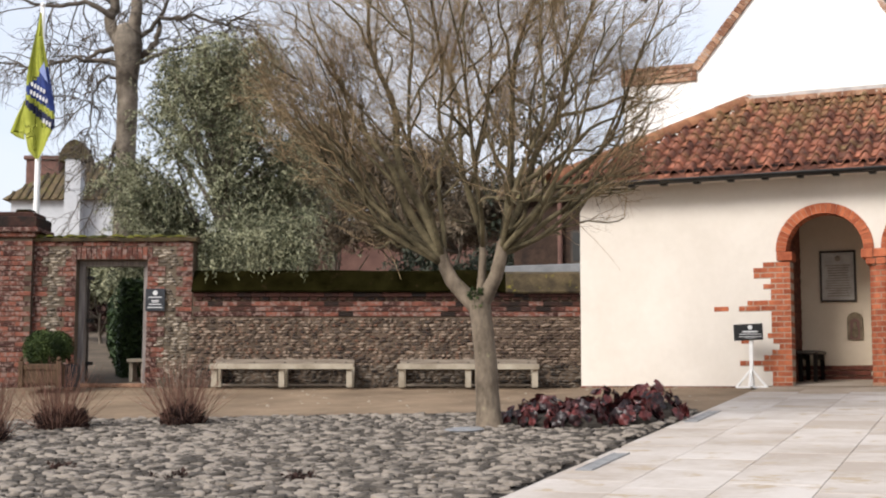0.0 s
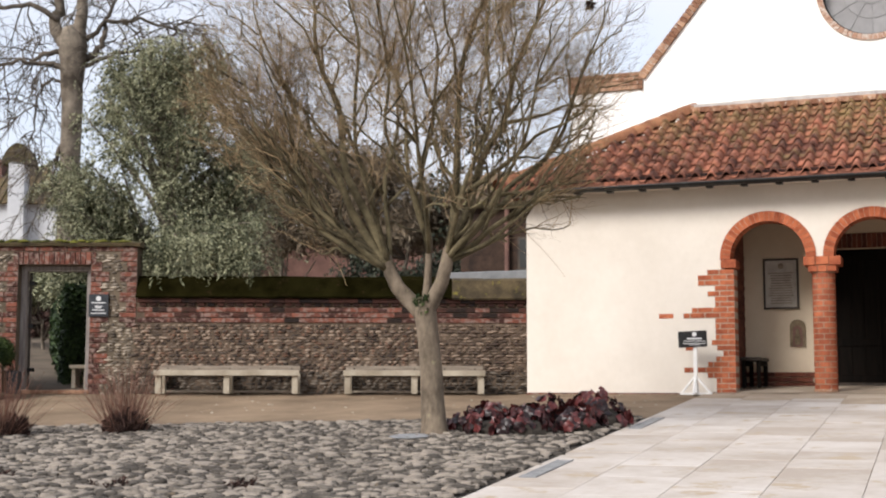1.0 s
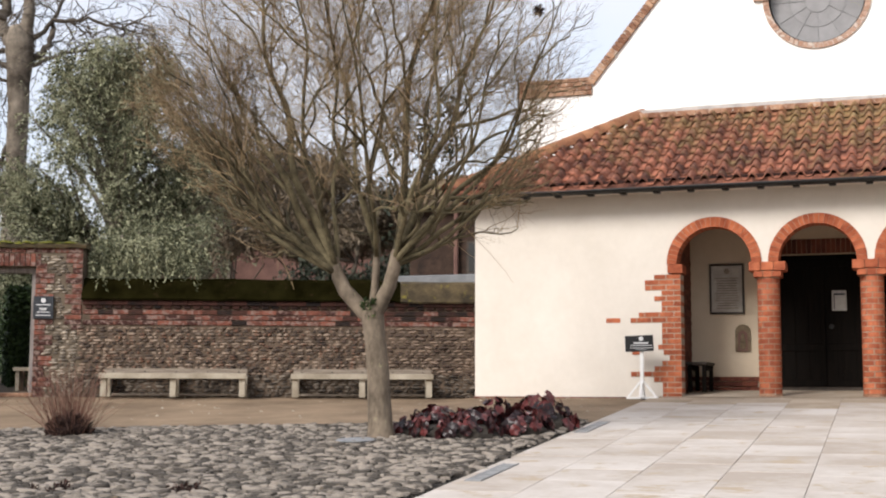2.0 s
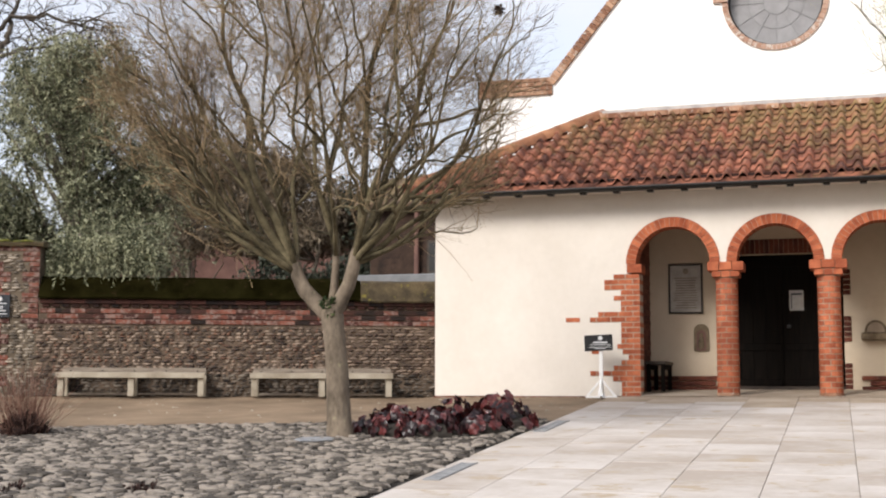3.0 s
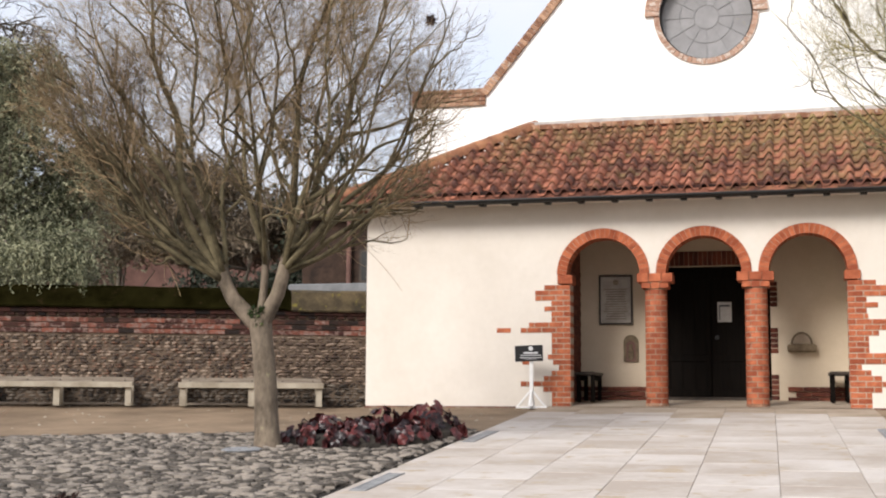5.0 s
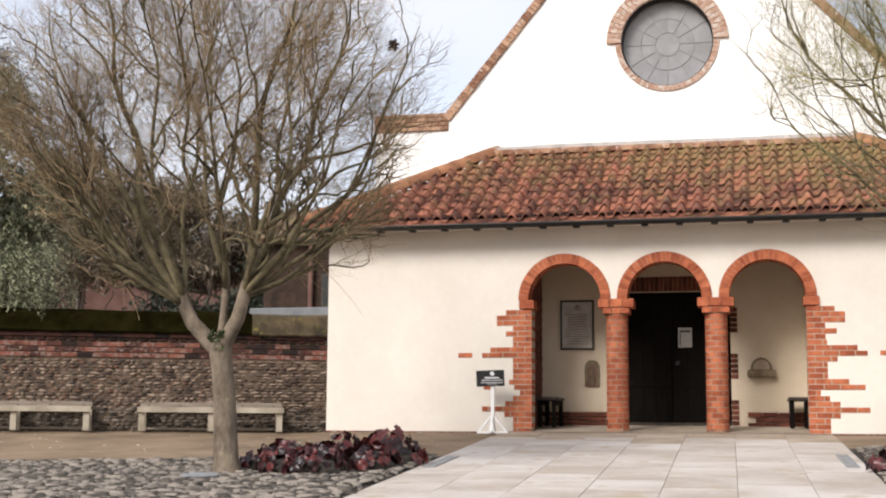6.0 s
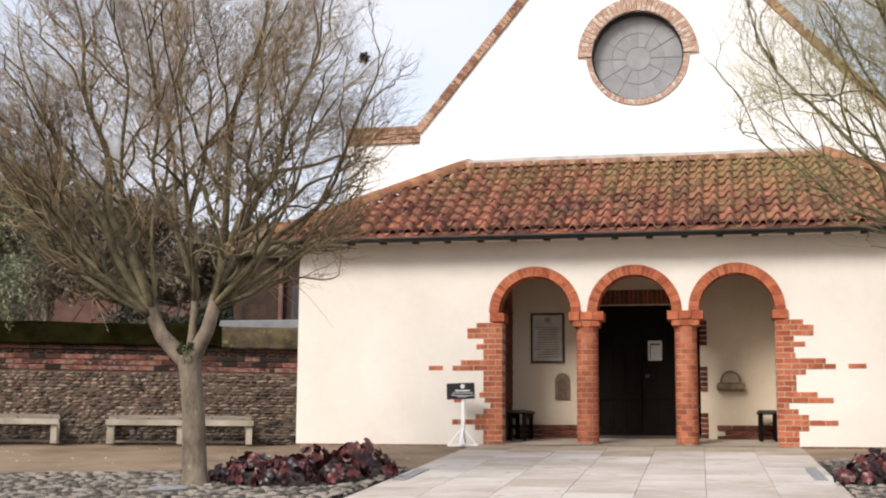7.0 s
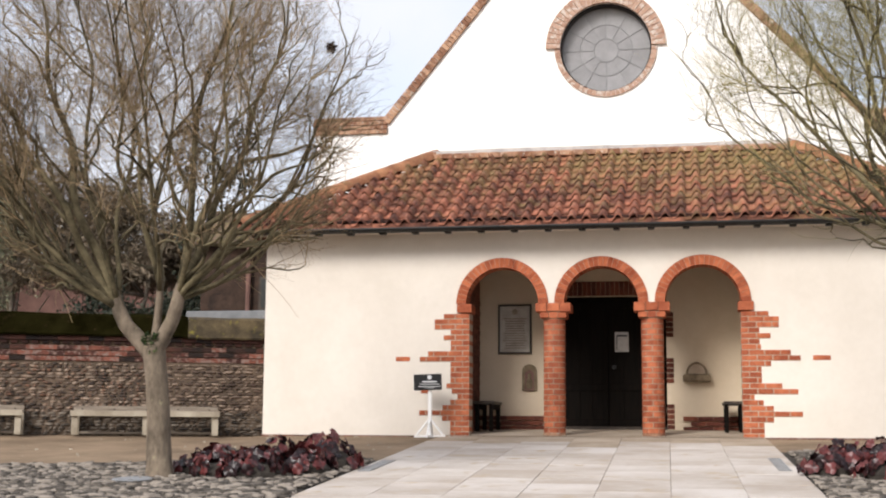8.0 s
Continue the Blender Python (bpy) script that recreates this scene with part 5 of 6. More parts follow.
def tall_tree():
    """Old pollarded tree: straight trunk with a burr where it forks, bent dark limbs and sparse twigs."""
    rng = random.Random(17)
    t = thing("tall_bare_tree", (-20.83, 9.23, 0), 23, "tall old bare tree with a swollen fork and drooping branches", "tree")
    s, tw = Shape(), Shape()
    rings = [(0.0, -0.3, 0.46), (0.0, 2.0, 0.36), (-0.02, 4.5, 0.31), (-0.03, 6.0, 0.28), (-0.02, 7.6, 0.28), (-0.05, 8.2, 0.30), (-0.03, 8.7, 0.35), (-0.05, 9.1, 0.40), (-0.06, 9.45, 0.36), (-0.1, 9.75, 0.24), (-0.1, 9.85, 0.03)]
    m = 16
    for cx, z, r in rings:
        for k in range(m):
            a = 2 * math.pi * k / m
            q = r * (1 + 0.16 * noise.noise(Vector((math.cos(a) * 1.5, math.sin(a) * 1.5, z * 0.9))))
            s.v.append((cx + q * math.cos(a), q * math.sin(a), z))
    for j in range(len(rings) - 1):
        s.f += [(j * m + k, j * m + (k + 1) % m, (j + 1) * m + (k + 1) % m, (j + 1) * m + k) for k in range(m)]
    part("trunk", s, FAR_BARK, t, smooth=True)
    lines = (
        ((-0.15, 9.2), (-0.55, 9.7), (-0.50, 10.5), (-0.9, 12.0), (-1.2, 14.0), 0.27), ((0.12, 9.2), (0.18, 10.2), (0.15, 11.2), (0.5, 13.0), (0.4, 15.0), 0.24),
        ((-0.1, 8.55), (-0.7, 8.80), (-1.6, 8.75), (-2.7, 8.55), (-3.9, 8.8), 0.10), ((-0.05, 8.25), (-0.55, 8.35), (-0.95, 7.9), (-1.1, 7.0), (-1.2, 6.3), 0.06),
        ((-0.2, 9.2), (-0.8, 9.05), (-1.1, 8.85), (-1.3, 8.95), (-2.0, 8.8), 0.10), ((0.3, 8.9), (0.7, 9.3), (0.8, 9.75), (1.1, 10.4), (1.4, 11.4), 0.13),
        ((0.3, 8.7), (0.8, 8.95), (1.5, 9.1), (2.4, 9.05), (3.4, 9.3), 0.08), ((-0.2, 6.7), (-0.35, 6.2), (-0.35, 6.05), (-0.7, 5.95), (-0.85, 5.8), 0.08),
        ((0.25, 9.4), (0.9, 9.9), (1.8, 10.0), (2.6, 9.8), (3.6, 10.1), 0.09), ((-0.45, 10.0), (-1.2, 10.4), (-2.2, 10.3), (-3.2, 10.6), (-4.2, 10.4), 0.10),
        ((0.1, 10.6), (-0.6, 11.4), (-1.7, 11.8), (-2.8, 11.6), (-4.0, 11.9), 0.09), ((-0.2, 8.2), (-0.5, 7.6), (-0.3, 7.2), (-0.25, 7.0), (-0.15, 6.9), 0.03))
    level = []
    for *way, r in lines:
        raw = [Vector((x, rng.uniform(-0.5, 0.5) * i / 4, z)) for i, (x, z) in enumerate(way)]
        pts = []
        for i in range(4):
            for k in range(4):
                u = k / 4
                pts.append(raw[i].lerp(raw[i + 1], u) + Vector((rng.gauss(0, 0.03), rng.gauss(0, 0.05), rng.gauss(0, 0.03))))
        pts.append(raw[-1])
        rad = [r * 0.85 * (1 - 0.8 * k / 16) for k in range(17)]
        part("limb", Shape().tube(pts, rad, 8), FAR_BARK if r > 0.2 else DARK_BARK, t, "crooked bare limb", smooth=True)
        if r > 0.05:
            level.append((pts, rad))
    for depth, (count, ln, r0, nn) in enumerate(((9, 1.7, 0.026, 7), (5, 1.0, 0.015, 5), (4, 0.55, 0.009, 4))):
        nxt = []
        for q, r in level:
            for j in range(count):
                i = rng.randrange(3 if depth == 0 else 1, len(q) - 1)
                way = aside_of((q[i + 1] - q[i]).normalized(), radians(rng.uniform(30, 70)), rng) + Vector((0, 0, -0.15))
                a, b = limb(q[i], way, ln * rng.uniform(0.6, 1.3), min(r0, r[i]), r0 * 0.4, nn, rng, -0.08, 0.26)
                tw.tube(a, b, 3)
                nxt.append((a, b))
        level = nxt
    part("crown", quick("crown", tw.v, tw.f, DARK_BARK), DARK_BARK, t)


tall_tree()

# shrubs behind the wall
rng = random.Random(8)
for x, y, zc, w2, n, sd in ((-11.6, 7.5, 2.2, 1.0, 5000, 1), (-9.9, 7.0, 2.0, 0.9, 5000, 2), (-8.6, 6.8, 2.0, 0.7, 3500, 3), (-7.4, 9.5, 4.0, 1.0, 5000, 4)):
    lumps = [(rng.uniform(-w2, w2), rng.uniform(-0.6, 0.6), zc + rng.uniform(-0.9, 1.0) - 0.25 * abs(rng.gauss(0, 1)), rng.uniform(0.2, 0.45)) for k in range(30)]
    evergreen("shrub", x, y, 0, lumps, n, 0.11, SHRUB_LEAF, "dark evergreen shrub behind the flint wall", "shrub", 0.3, 0.07, zc, sd, "shrubs behind the wall")

lumps = [(rng.uniform(-0.9, 0.9), rng.uniform(-0.5, 0.5), rng.uniform(3.4, 6.9), rng.uniform(0.12, 0.34)) for k in range(60)]
evergreen("holly_tree", -9.1, 8.6, 0, lumps, 1300, 0.12, SHRUB_LEAF, "thin dark evergreen tree behind the garden wall", "tree", 0.3, 0.07, 5.6, 27)

# bare winter trees further back
rng = random.Random(21)
for x, y, sd, top in ((-14.4, 8.9, 1, 6.8), (-12.8, 9.5, 2, 6.8), (-11.7, 9.0, 3, 6.2), (-16.2, 10.5, 4, 6.6), (-10.6, 10.5, 5, 5.2)):
    lumps = []
    for k in range(46):
        a, q = rng.uniform(0, 6.28), math.sqrt(rng.random())
        lumps.append((1.5 * q * math.cos(a), 0.8 * q * math.sin(a), 3.6 + (top - 3.6) * rng.random() * (1 - 0.4 * q), rng.uniform(0.3, 0.6)))
    evergreen("far_bare_tree", x, y, 0, lumps, 8000, 0.24, BROWN_TWIG, "bare brown winter tree behind the garden wall", "tree", 0.035, 0.10, 4.0, sd, "bare trees behind the wall")

# ---- houses behind ----


def far_house(x, y, turn, w2, d, ze, zr, wall_mat, roof_mat, label, windows, hip=0.0):
    h = thing("house", (x, y, 0), turn, label, "house")
    part("wall", Shape().box(-w2, w2, 0, d, -0.2, ze), wall_mat, h)
    o = 0.25
    rs = Shape().add([(-w2 - o, -o, ze - 0.1), (w2 + o, -o, ze - 0.1), (w2 + o - hip, d / 2, zr), (-w2 - o + hip, d / 2, zr), (-w2 - o, d + o, ze - 0.1), (w2 + o, d + o, ze - 0.1)], [(0, 1, 2, 3), (3, 2, 5, 4), (0, 3, 4), (1, 5, 2), (0, 4, 5, 1)])
    rf = part("roof", rs, roof_mat, h)
    # rolls of the pantiles as real ribs
    rib = Shape()
    n = int((2 * w2 + 2 * o) / 0.26)
    for k in range(n + 1):
        xx = -w2 - o + (2 * w2 + 2 * o) * k / n
        kk = 1.0
        if hip:
            edge = min(xx + w2 + o, w2 + o - xx)
            kk = min(1.0, edge / hip)
        if kk < 0.05:
            continue
        a, b = Vector((xx, -o, ze - 0.09)), Vector((xx, -o + (d / 2 + o) * kk, ze - 0.1 + (zr - ze + 0.1) * kk + 0.01))
        rib.tube([a, b], [0.06, 0.06], 5)
    part("tile_relief", rib, roof_mat, rf)
    for wx, wz, ww, wh in windows:
        wd = part("window", Shape().box(wx - ww / 2, wx + ww / 2, -0.03, 0.02, wz, wz + wh), WHITE_PAINT, h)
        for sx in (-1, 1):
            part("pane", Shape().box(wx + sx * ww / 4 - ww / 5, wx + sx * ww / 4 + ww / 5, -0.045, -0.032, wz + 0.06, wz + wh - 0.06), GLASS_DARK, wd)
        part("sill", Shape().slab(wx - ww / 2 - 0.05, wx + ww / 2 + 0.05, -0.09, 0.0, wz - 0.06, wz, 0.01), WHITE_PAINT, wd)
    return h


cottage = far_house(-30.0, 18.0, 23, 1.95, 4.5, 6.65, 8.3, FAR_WALL, COTTAGE_TILE, "white cottage with a mossy pantile roof and chimneys", (), 1.5)
st_ = part("chimney", Shape().slab(0.10, 0.66, -0.5, 0.1, -0.1, 8.0, 0.02), FAR_WALL, cottage, "pale rendered chimney stack")
part("shoulder", Shape().prism([(-0.15, 7.9)] + [(0.40 - 0.55 * math.cos(math.pi * k / 10), 8.05 + 0.62 * math.sin(math.pi * k / 10) ** 1.6) for k in range(11)] + [(0.95, 7.9)], -0.5, 0.1), COTTAGE_TILE, st_)
bch = part("brick_chimney", Shape().slab(-1.9, -0.7, 1.4, 2.4, 6.2, 8.25, 0.02), FAR_BRICK, cottage, "red brick chimney stack")
part("cap", Shape().slab(-1.98, -0.62, 1.32, 2.48, 8.25, 8.4, 0.02), FAR_BRICK, bch)

red = far_house(-15.4, 15.6, 10, 4.6, 5, 4.5, 5.2, FAR_BRICK, OLD_TILE, "red brick house behind the garden wall", ())
part("downpipe", Shape().lathe([(0.09, 0), (0.09, 4.4)], 10, pose(-2.35, -0.12, 0)), CARVED, red, "pale rainwater pipe")
dark = far_house(-6.4, 4.6, 0, 1.55, 3.2, 3.75, 4.55, FAR_DARK, OLD_TILE, "low brown brick outbuilding beside the church", ())
part("ledge", Shape().slab(-1.7, 1.0, -0.35, 0.05, 2.10, 2.32, 0.02), GREY_LEAD, dark, "grey lead covered ledge")
wd = part("window", Shape().box(-0.35, 0.9, -0.05, 0.02, 2.34, 3.0), FRAME, dark)
part("pane", Shape().box(-0.3, 0.25, -0.062, -0.052, 2.40, 2.95), GLASS_DARK, wd)
part("pane", Shape().box(0.3, 0.85, -0.062, -0.052, 2.40, 2.95), GLASS_DARK, wd)
part("drainpipe", Shape().lathe([(0.05, 1.0), (0.05, 3.7)], 8, pose(-0.55, -0.1, 0)), FAR_BRICK, dark)

# ---- beyond the gate ----
ca, sa = math.cos(math.atan(KX)), math.sin(math.atan(KX))
ramp = Shape()
for k in range(13):
    for x in (-1.6, 3.2):
        ramp.v.append((x + 0.29 * k, -0.42 - k * 1.1, 0.0 + 0.125 * k))
ramp.f = [(2 * k, 2 * k + 1, 2 * k + 3, 2 * k + 2) for k in range(12)]
rp = structure("path_beyond", ramp, SHADE_PATH, "dark garden path rising beyond the gate", "path")
rp.matrix_world = wall_m @ pose(7.0, 0, -0.01)


def hedge(name, m, w2, depth, height, count, mat, label, seed):
    rng = random.Random(seed)
    h = thing(name, (0, 0, 0), 0, label, "hedge")
    h.matrix_world = m
    part("core", Shape().slab(-w2 + 0.06, w2 - 0.06, 0.06, depth - 0.06, 0, height - 0.06, 0.05), HEDGE_LEAF, h)
    vs, fs = [], []
    for _ in range(count):
        face = rng.randrange(4)
        x, y, z = rng.uniform(-w2, w2), rng.uniform(0, depth), rng.uniform(0, height)
        if face == 0:
            y = rng.gauss(0.02, 0.03)
        elif face == 1:
            x = -w2 + rng.gauss(0, 0.03)
        elif face == 2:
            x = w2 + rng.gauss(0, 0.03)
        else:
            z = height + rng.gauss(0, 0.03)
        p = Vector((x, y, z))
        a = Vector((rng.gauss(0, 1), rng.gauss(0, 1), rng.gauss(0, 1))).normalized() * 0.04
        b = a.orthogonal() * 0.45
        n = len(vs)
        vs += [p - a, p + b, p + a, p - b]
        fs.append((n, n + 1, n + 2, n + 3))
    part("leaves", quick("leaves", vs, fs, mat), mat, h)


hedge("yew_hedge", wall_m @ pose(7.58, -1.5, 0.05, 0, 0, 197), 0.30, 7.0, 1.72, 34000, HEDGE_LEAF, "clipped dark yew hedge beside the garden path", 4)
rng = random.Random(12)
lumps = [(rng.uniform(-3.0, 3.0), rng.uniform(-0.8, 0.8), rng.uniform(0.0, 1.3), rng.uniform(0.35, 0.6)) for k in range(60)]
p = wall_m @ Vector((11.3, -12.8, 1.3))
evergreen("brown_shrubs", p.x, p.y, p.z, lumps, 22000, 0.14, DRY_BASE, "brown winter shrubs at the end of the path", "shrub", 0.3, 0.07, 2.0, 9)
lumps = [(rng.uniform(-2.0, 2.0), rng.uniform(-0.8, 0.8), rng.uniform(1.1, 1.9), rng.uniform(0.2, 0.45)) for k in range(50)]
p = wall_m @ Vector((10.2, -8.5, 0.9))
evergreen("garden_shrub", p.x, p.y, p.z, lumps, 16000, 0.12, OLIVE, "small grey-green garden shrub behind the gate", "shrub", 0.25, 0.05, 0.9, 19)
gb = thing("garden_bench", (0, 0, 0), 0, "pale garden bench beyond the gateway", "bench")
gb.matrix_world = wall_m @ pose(7.44, -0.95, 0.02)
part("seat", Shape().slab(-0.16, 0.16, -0.2, 0.2, 0.34, 0.40, 0.006), BENCH_WOOD, gb)
for sx in (-0.1, 0.1):
    part("leg", Shape().slab(sx - 0.03, sx + 0.03, -0.15, 0.15, 0, 0.34, 0.006), BENCH_WOOD, gb)

# ---- flag ----
pole = thing("flagpole", (-15.62, -0.44, -0.6), 23, "white flagpole flying a hanging lime green and blue flag", "flagpole")
part("pole", Shape().lathe([(0.065, 0), (0.06, 3), (0.045, 7.72)], 12), WHITE_PAINT, pole, smooth=True)
part("finial", Shape().lathe([(0.01, 7.72), (0.05, 7.76), (0.05, 7.80), (0.01, 7.84)], 12), WHITE_PAINT, pole)


def hang(rows, off, fold):
    """Points of hanging cloth between rows of (height, left edge, right edge), with folds."""
    fine = []
    for (z0, a0, b0), (z1, a1, b1) in zip(rows, rows[1:]):
        fine += [(z0 + (z1 - z0) * k / 6, a0 + (a1 - a0) * k / 6, b0 + (b1 - b0) * k / 6) for k in range(6)]
    fine.append(rows[-1])
    n = 26
    return [[Vector((a + (b - a) * k / n, off + fold * math.sin(k / n * 9 + z * 1.7) * min(1, (b - a) * 2), z)) for k in range(n + 1)] for z, a, b in fine]


def cloth(grid, wanted, mat, name, label):
    s = Shape()
    for r in range(len(grid) - 1):
        for k in range(len(grid[0]) - 1):
            quad = (grid[r][k], grid[r][k + 1], grid[r + 1][k + 1], grid[r + 1][k])
            mid = sum(quad, Vector()) / 4
            if wanted(mid.x, mid.z):
                s.add(quad, [(0, 1, 2, 3)])
    me = s.mesh(name, mat)
    bm = bmesh.new()
    bm.from_mesh(me)
    bmesh.ops.remove_doubles(bm, verts=bm.verts[:], dist=0.0005)
    bm.to_mesh(me)
    bm.free()
    me.polygons.foreach_set("use_smooth", [True] * len(me.polygons))
    return part(name, me, mat, pole, label)


def band_of(x, z):
    if 6.03 - 0.70 * (x + 0.2) < z < 6.18 + 1.07 * (x + 0.2):
        return "upper"
    if 5.78 - 0.93 * (x + 0.2) < z < 5.92 - 0.74 * (x + 0.2):
        return "lower"
    return ""


FALL = hang([(7.6, -0.01, 0.02), (7.15, -0.09, 0.05), (6.75, -0.16, 0.12), (6.37, -0.21, 0.20), (6.0, -0.22, 0.28), (5.7, -0.24, 0.33), (5.4, -0.25, 0.34), (5.2, -0.22, 0.24), (4.95, -0.16, 0.14), (4.80, -0.02, 0.05)], -0.12, 0.06)
cloth(FALL, lambda x, z: not band_of(x, z), FLAG_LIME, "flag", "lime green cloth")
band = cloth(FALL, lambda x, z: band_of(x, z) == "upper", FLAG_BLUE, "band", "blue band with white lettering")
cloth(FALL, lambda x, z: band_of(x, z) == "lower", FLAG_NAVY, "band", "dark navy band")
cloth(hang([(5.94, -0.26, -0.22), (5.6, -0.42, -0.24), (5.31, -0.53, -0.24), (5.22, -0.4, -0.25), (5.17, -0.26, -0.25)], -0.06, 0.04), lambda x, z: True, FLAG_LIME, "flag_corner", "lime green cloth")
wb = Shape()
for z, a, count in ((6.20, -0.11, 5), (6.05, -0.12, 6), (5.50, 0.13, 3)):
    for k in range(count):
        x = a + 0.058 * k
        zz = z - 0.60 * (x - a)
        wb.box(x, x + 0.036, -0.215, -0.205, zz - 0.04, zz + 0.04)
part("lettering", wb, LETTER, band)
part("emblem", Shape().prism([(0.03, 6.46), (0.12, 6.62), (0.20, 6.22)], -0.21, -0.204), FLAG_PALE, band, "pale blue emblem")

# ---- planter with clipped box ball ----
pl = thing("planter", (0, 0, 0), 0, "square wooden planter with a clipped box ball", "planter")
pl.matrix_world = wall_m @ pose(8.47, 0.75, -0.06)
part("tub", Shape().slab(-0.29, 0.29, -0.29, 0.29, 0.03, 0.36, 0.01), PLANT_WOOD, pl)
for sx in (-0.29, 0.29):
    for sy in (-0.29, 0.29):
        cp = part("corner_post", Shape().slab(sx - 0.035, sx + 0.035, sy - 0.035, sy + 0.035, 0, 0.40, 0.006), PLANT_WOOD, pl)
        part("knob", Shape().lathe([(0.015, 0.40), (0.035, 0.42), (0.035, 0.45), (0.012, 0.475)], 10, pose(sx, sy, 0)), PLANT_WOOD, cp)
for z in (0.06, 0.27):
    part("rail", Shape().slab(-0.27, 0.27, 0.285, 0.31, z, z + 0.07, 0.005), PLANT_WOOD, pl)
vs, fs = leaf_cloud(random.Random(2), [(0.04, 0.05, 0.60, 0.30), (-0.14, -0.12, 0.63, 0.25)], 24000, 0.03, 0.35, 0.0)
part("box_ball", quick("box_ball", vs, fs, BOX_LEAF), BOX_LEAF, pl, "clipped round box bush")
part("soil", Shape().box(-0.25, 0.25, -0.25, 0.25, 0.33, 0.365), SOIL, pl)
pot = thing("plant_pot", (0, 0, 0), 0, "small dark grey square plant pot", "pot")
pot.matrix_world = wall_m @ pose(8.12, 0.6, -0.06)
part("body", Shape().slab(-0.11, 0.11, -0.11, 0.11, 0, 0.36, 0.015), SLATE_PLAQUE, pot)
part("soil", Shape().box(-0.09, 0.09, -0.09, 0.09, 0.355, 0.364), SOIL, pot)

# ---- dry perennial clumps ----


def clump(x, y, h, w2, seed):
    rng = random.Random(seed)
    c = thing("dry_grass_clump", (x, y, ground_z(x, y)), 0, "dry reddish-brown perennial clump among the slates", "plant", "dry clumps")
    vs, fs = leaf_cloud(rng, [(rng.uniform(-w2, w2) * 0.6, rng.uniform(-w2, w2) * 0.6, 0.10 + rng.uniform(-0.05, 0.05), 0.13) for k in range(14)], 1800, 0.10, 0.10, -0.8)
    part("tuft", quick("tuft", vs, fs, DRY_BASE), DRY_BASE, c, "dark dense base")
    s = Shape()
    for k in range(260):
        a, lean = rng.uniform(0, 6.28), abs(rng.gauss(0, 0.42))
        way = Vector((math.cos(a) * math.sin(lean), math.sin(a) * math.sin(lean), math.cos(lean)))
        st = Vector((math.cos(a), math.sin(a), 0)) * rng.uniform(0, w2 * 0.7)
        p, r = limb(st, way, h * rng.uniform(0.6, 1.25), 0.0034, 0.0016, 4, rng, -0.04, 0.05)
        s.tube(p, r, 3)
    part("stem_fan", quick("stem_fan", s.v, s.f, DRY), DRY, c, "fan of thin dry stems")


for x, y, h, w2, sd in ((-7.72, -7.1, 0.74, 0.30, 1), (-8.95, -7.8, 0.72, 0.30, 2), (-8.75, -9.25, 0.70, 0.30, 3), (-9.6, -8.9, 0.5, 0.26, 4), (-9.9, -8.1, 0.5, 0.22, 7)):
    clump(x, y, h, w2, sd)
for x, y, sd in ((-5.0, -11.3, 5), (-6.3, -11.0, 6), (-3.9, -11.1, 8)):
    rng = random.Random(sd)
    c = thing("dry_seedling", (x, y, ground_z(x, y)), 0, "low withered plant between the slates", "plant", "withered plants")
    vs, fs = leaf_cloud(rng, [(rng.uniform(-0.12, 0.12), rng.uniform(-0.1, 0.1), 0.04, 0.05) for k in range(6)], 160, 0.05, 0.2, -0.5)
    part("tuft", quick("tuft", vs, fs, DRY_BASE), DRY_BASE, c)

# ---- purple-leaved edging plants ----


def heuchera_leaf():
    s = Shape()
    n = 14
    s.v.append((0, 0, 0.0))
    for k in range(n):
        a = 2 * math.pi * k / n
        r = 1.0 + 0.16 * math.cos(5 * a) - (0.45 if k == 0 else 0)
        s.v.append((r * 0.55 * math.cos(a), r * 0.55 * math.sin(a), 0.16 * math.sin(3 * a) * 0.5 + 0.13))
    for k in range(n):
        a = 2 * math.pi * k / n
        r = 1.0 + 0.16 * math.cos(5 * a) - (0.45 if k == 0 else 0)
        s.v.append((r * math.cos(a), r * math.sin(a), 0.05 + 0.20 * math.sin(3 * a + 0.7)))
    s.f = [(0, 1 + k, 1 + (k + 1) % n) for k in range(n)]
    s.f += [(1 + k, 1 + n + k, 1 + n + (k + 1) % n, 1 + (k + 1) % n) for k in range(n)]
    return quick("leaf", s.v, s.f, HEUCHERA, True)


H_LEAF = heuchera_leaf()


def heuchera(x, y, r, h, n, seed):
    rng = random.Random(seed)
    t = thing("heuchera", (x, y, ground_z(x, y)), 0, "purple-brown leafy heuchera mound at the edge of the paving", "plant", "heuchera mounds")
    part("mound", Shape().lathe([(r * 0.85, -0.03), (r * 0.8, h * 0.25), (r * 0.55, h * 0.5), (0.05, h * 0.62)], 12), SOIL, t)
    for k in range(n):
        a, q = rng.uniform(0, 6.28), math.sqrt(rng.random())
        z = h * (1 - 0.75 * q * q) * rng.uniform(0.58, 1.08)
        tilt = 25 + 60 * q + rng.uniform(-25, 25)
        size = rng.uniform(0.042, 0.080)
        m = Matrix.Translation((r * q * math.cos(a), r * q * math.sin(a), z)) @ Matrix.Rotation(a, 4, "Z") @ Matrix.Rotation(radians(tilt), 4, "Y") @ Matrix.Rotation(rng.uniform(-0.6, 0.6), 4, "X") @ Matrix.Rotation(rng.uniform(0, 6.28), 4, "Z") @ Matrix.Scale(size, 4)
        piece("leaf", H_LEAF, t, m)


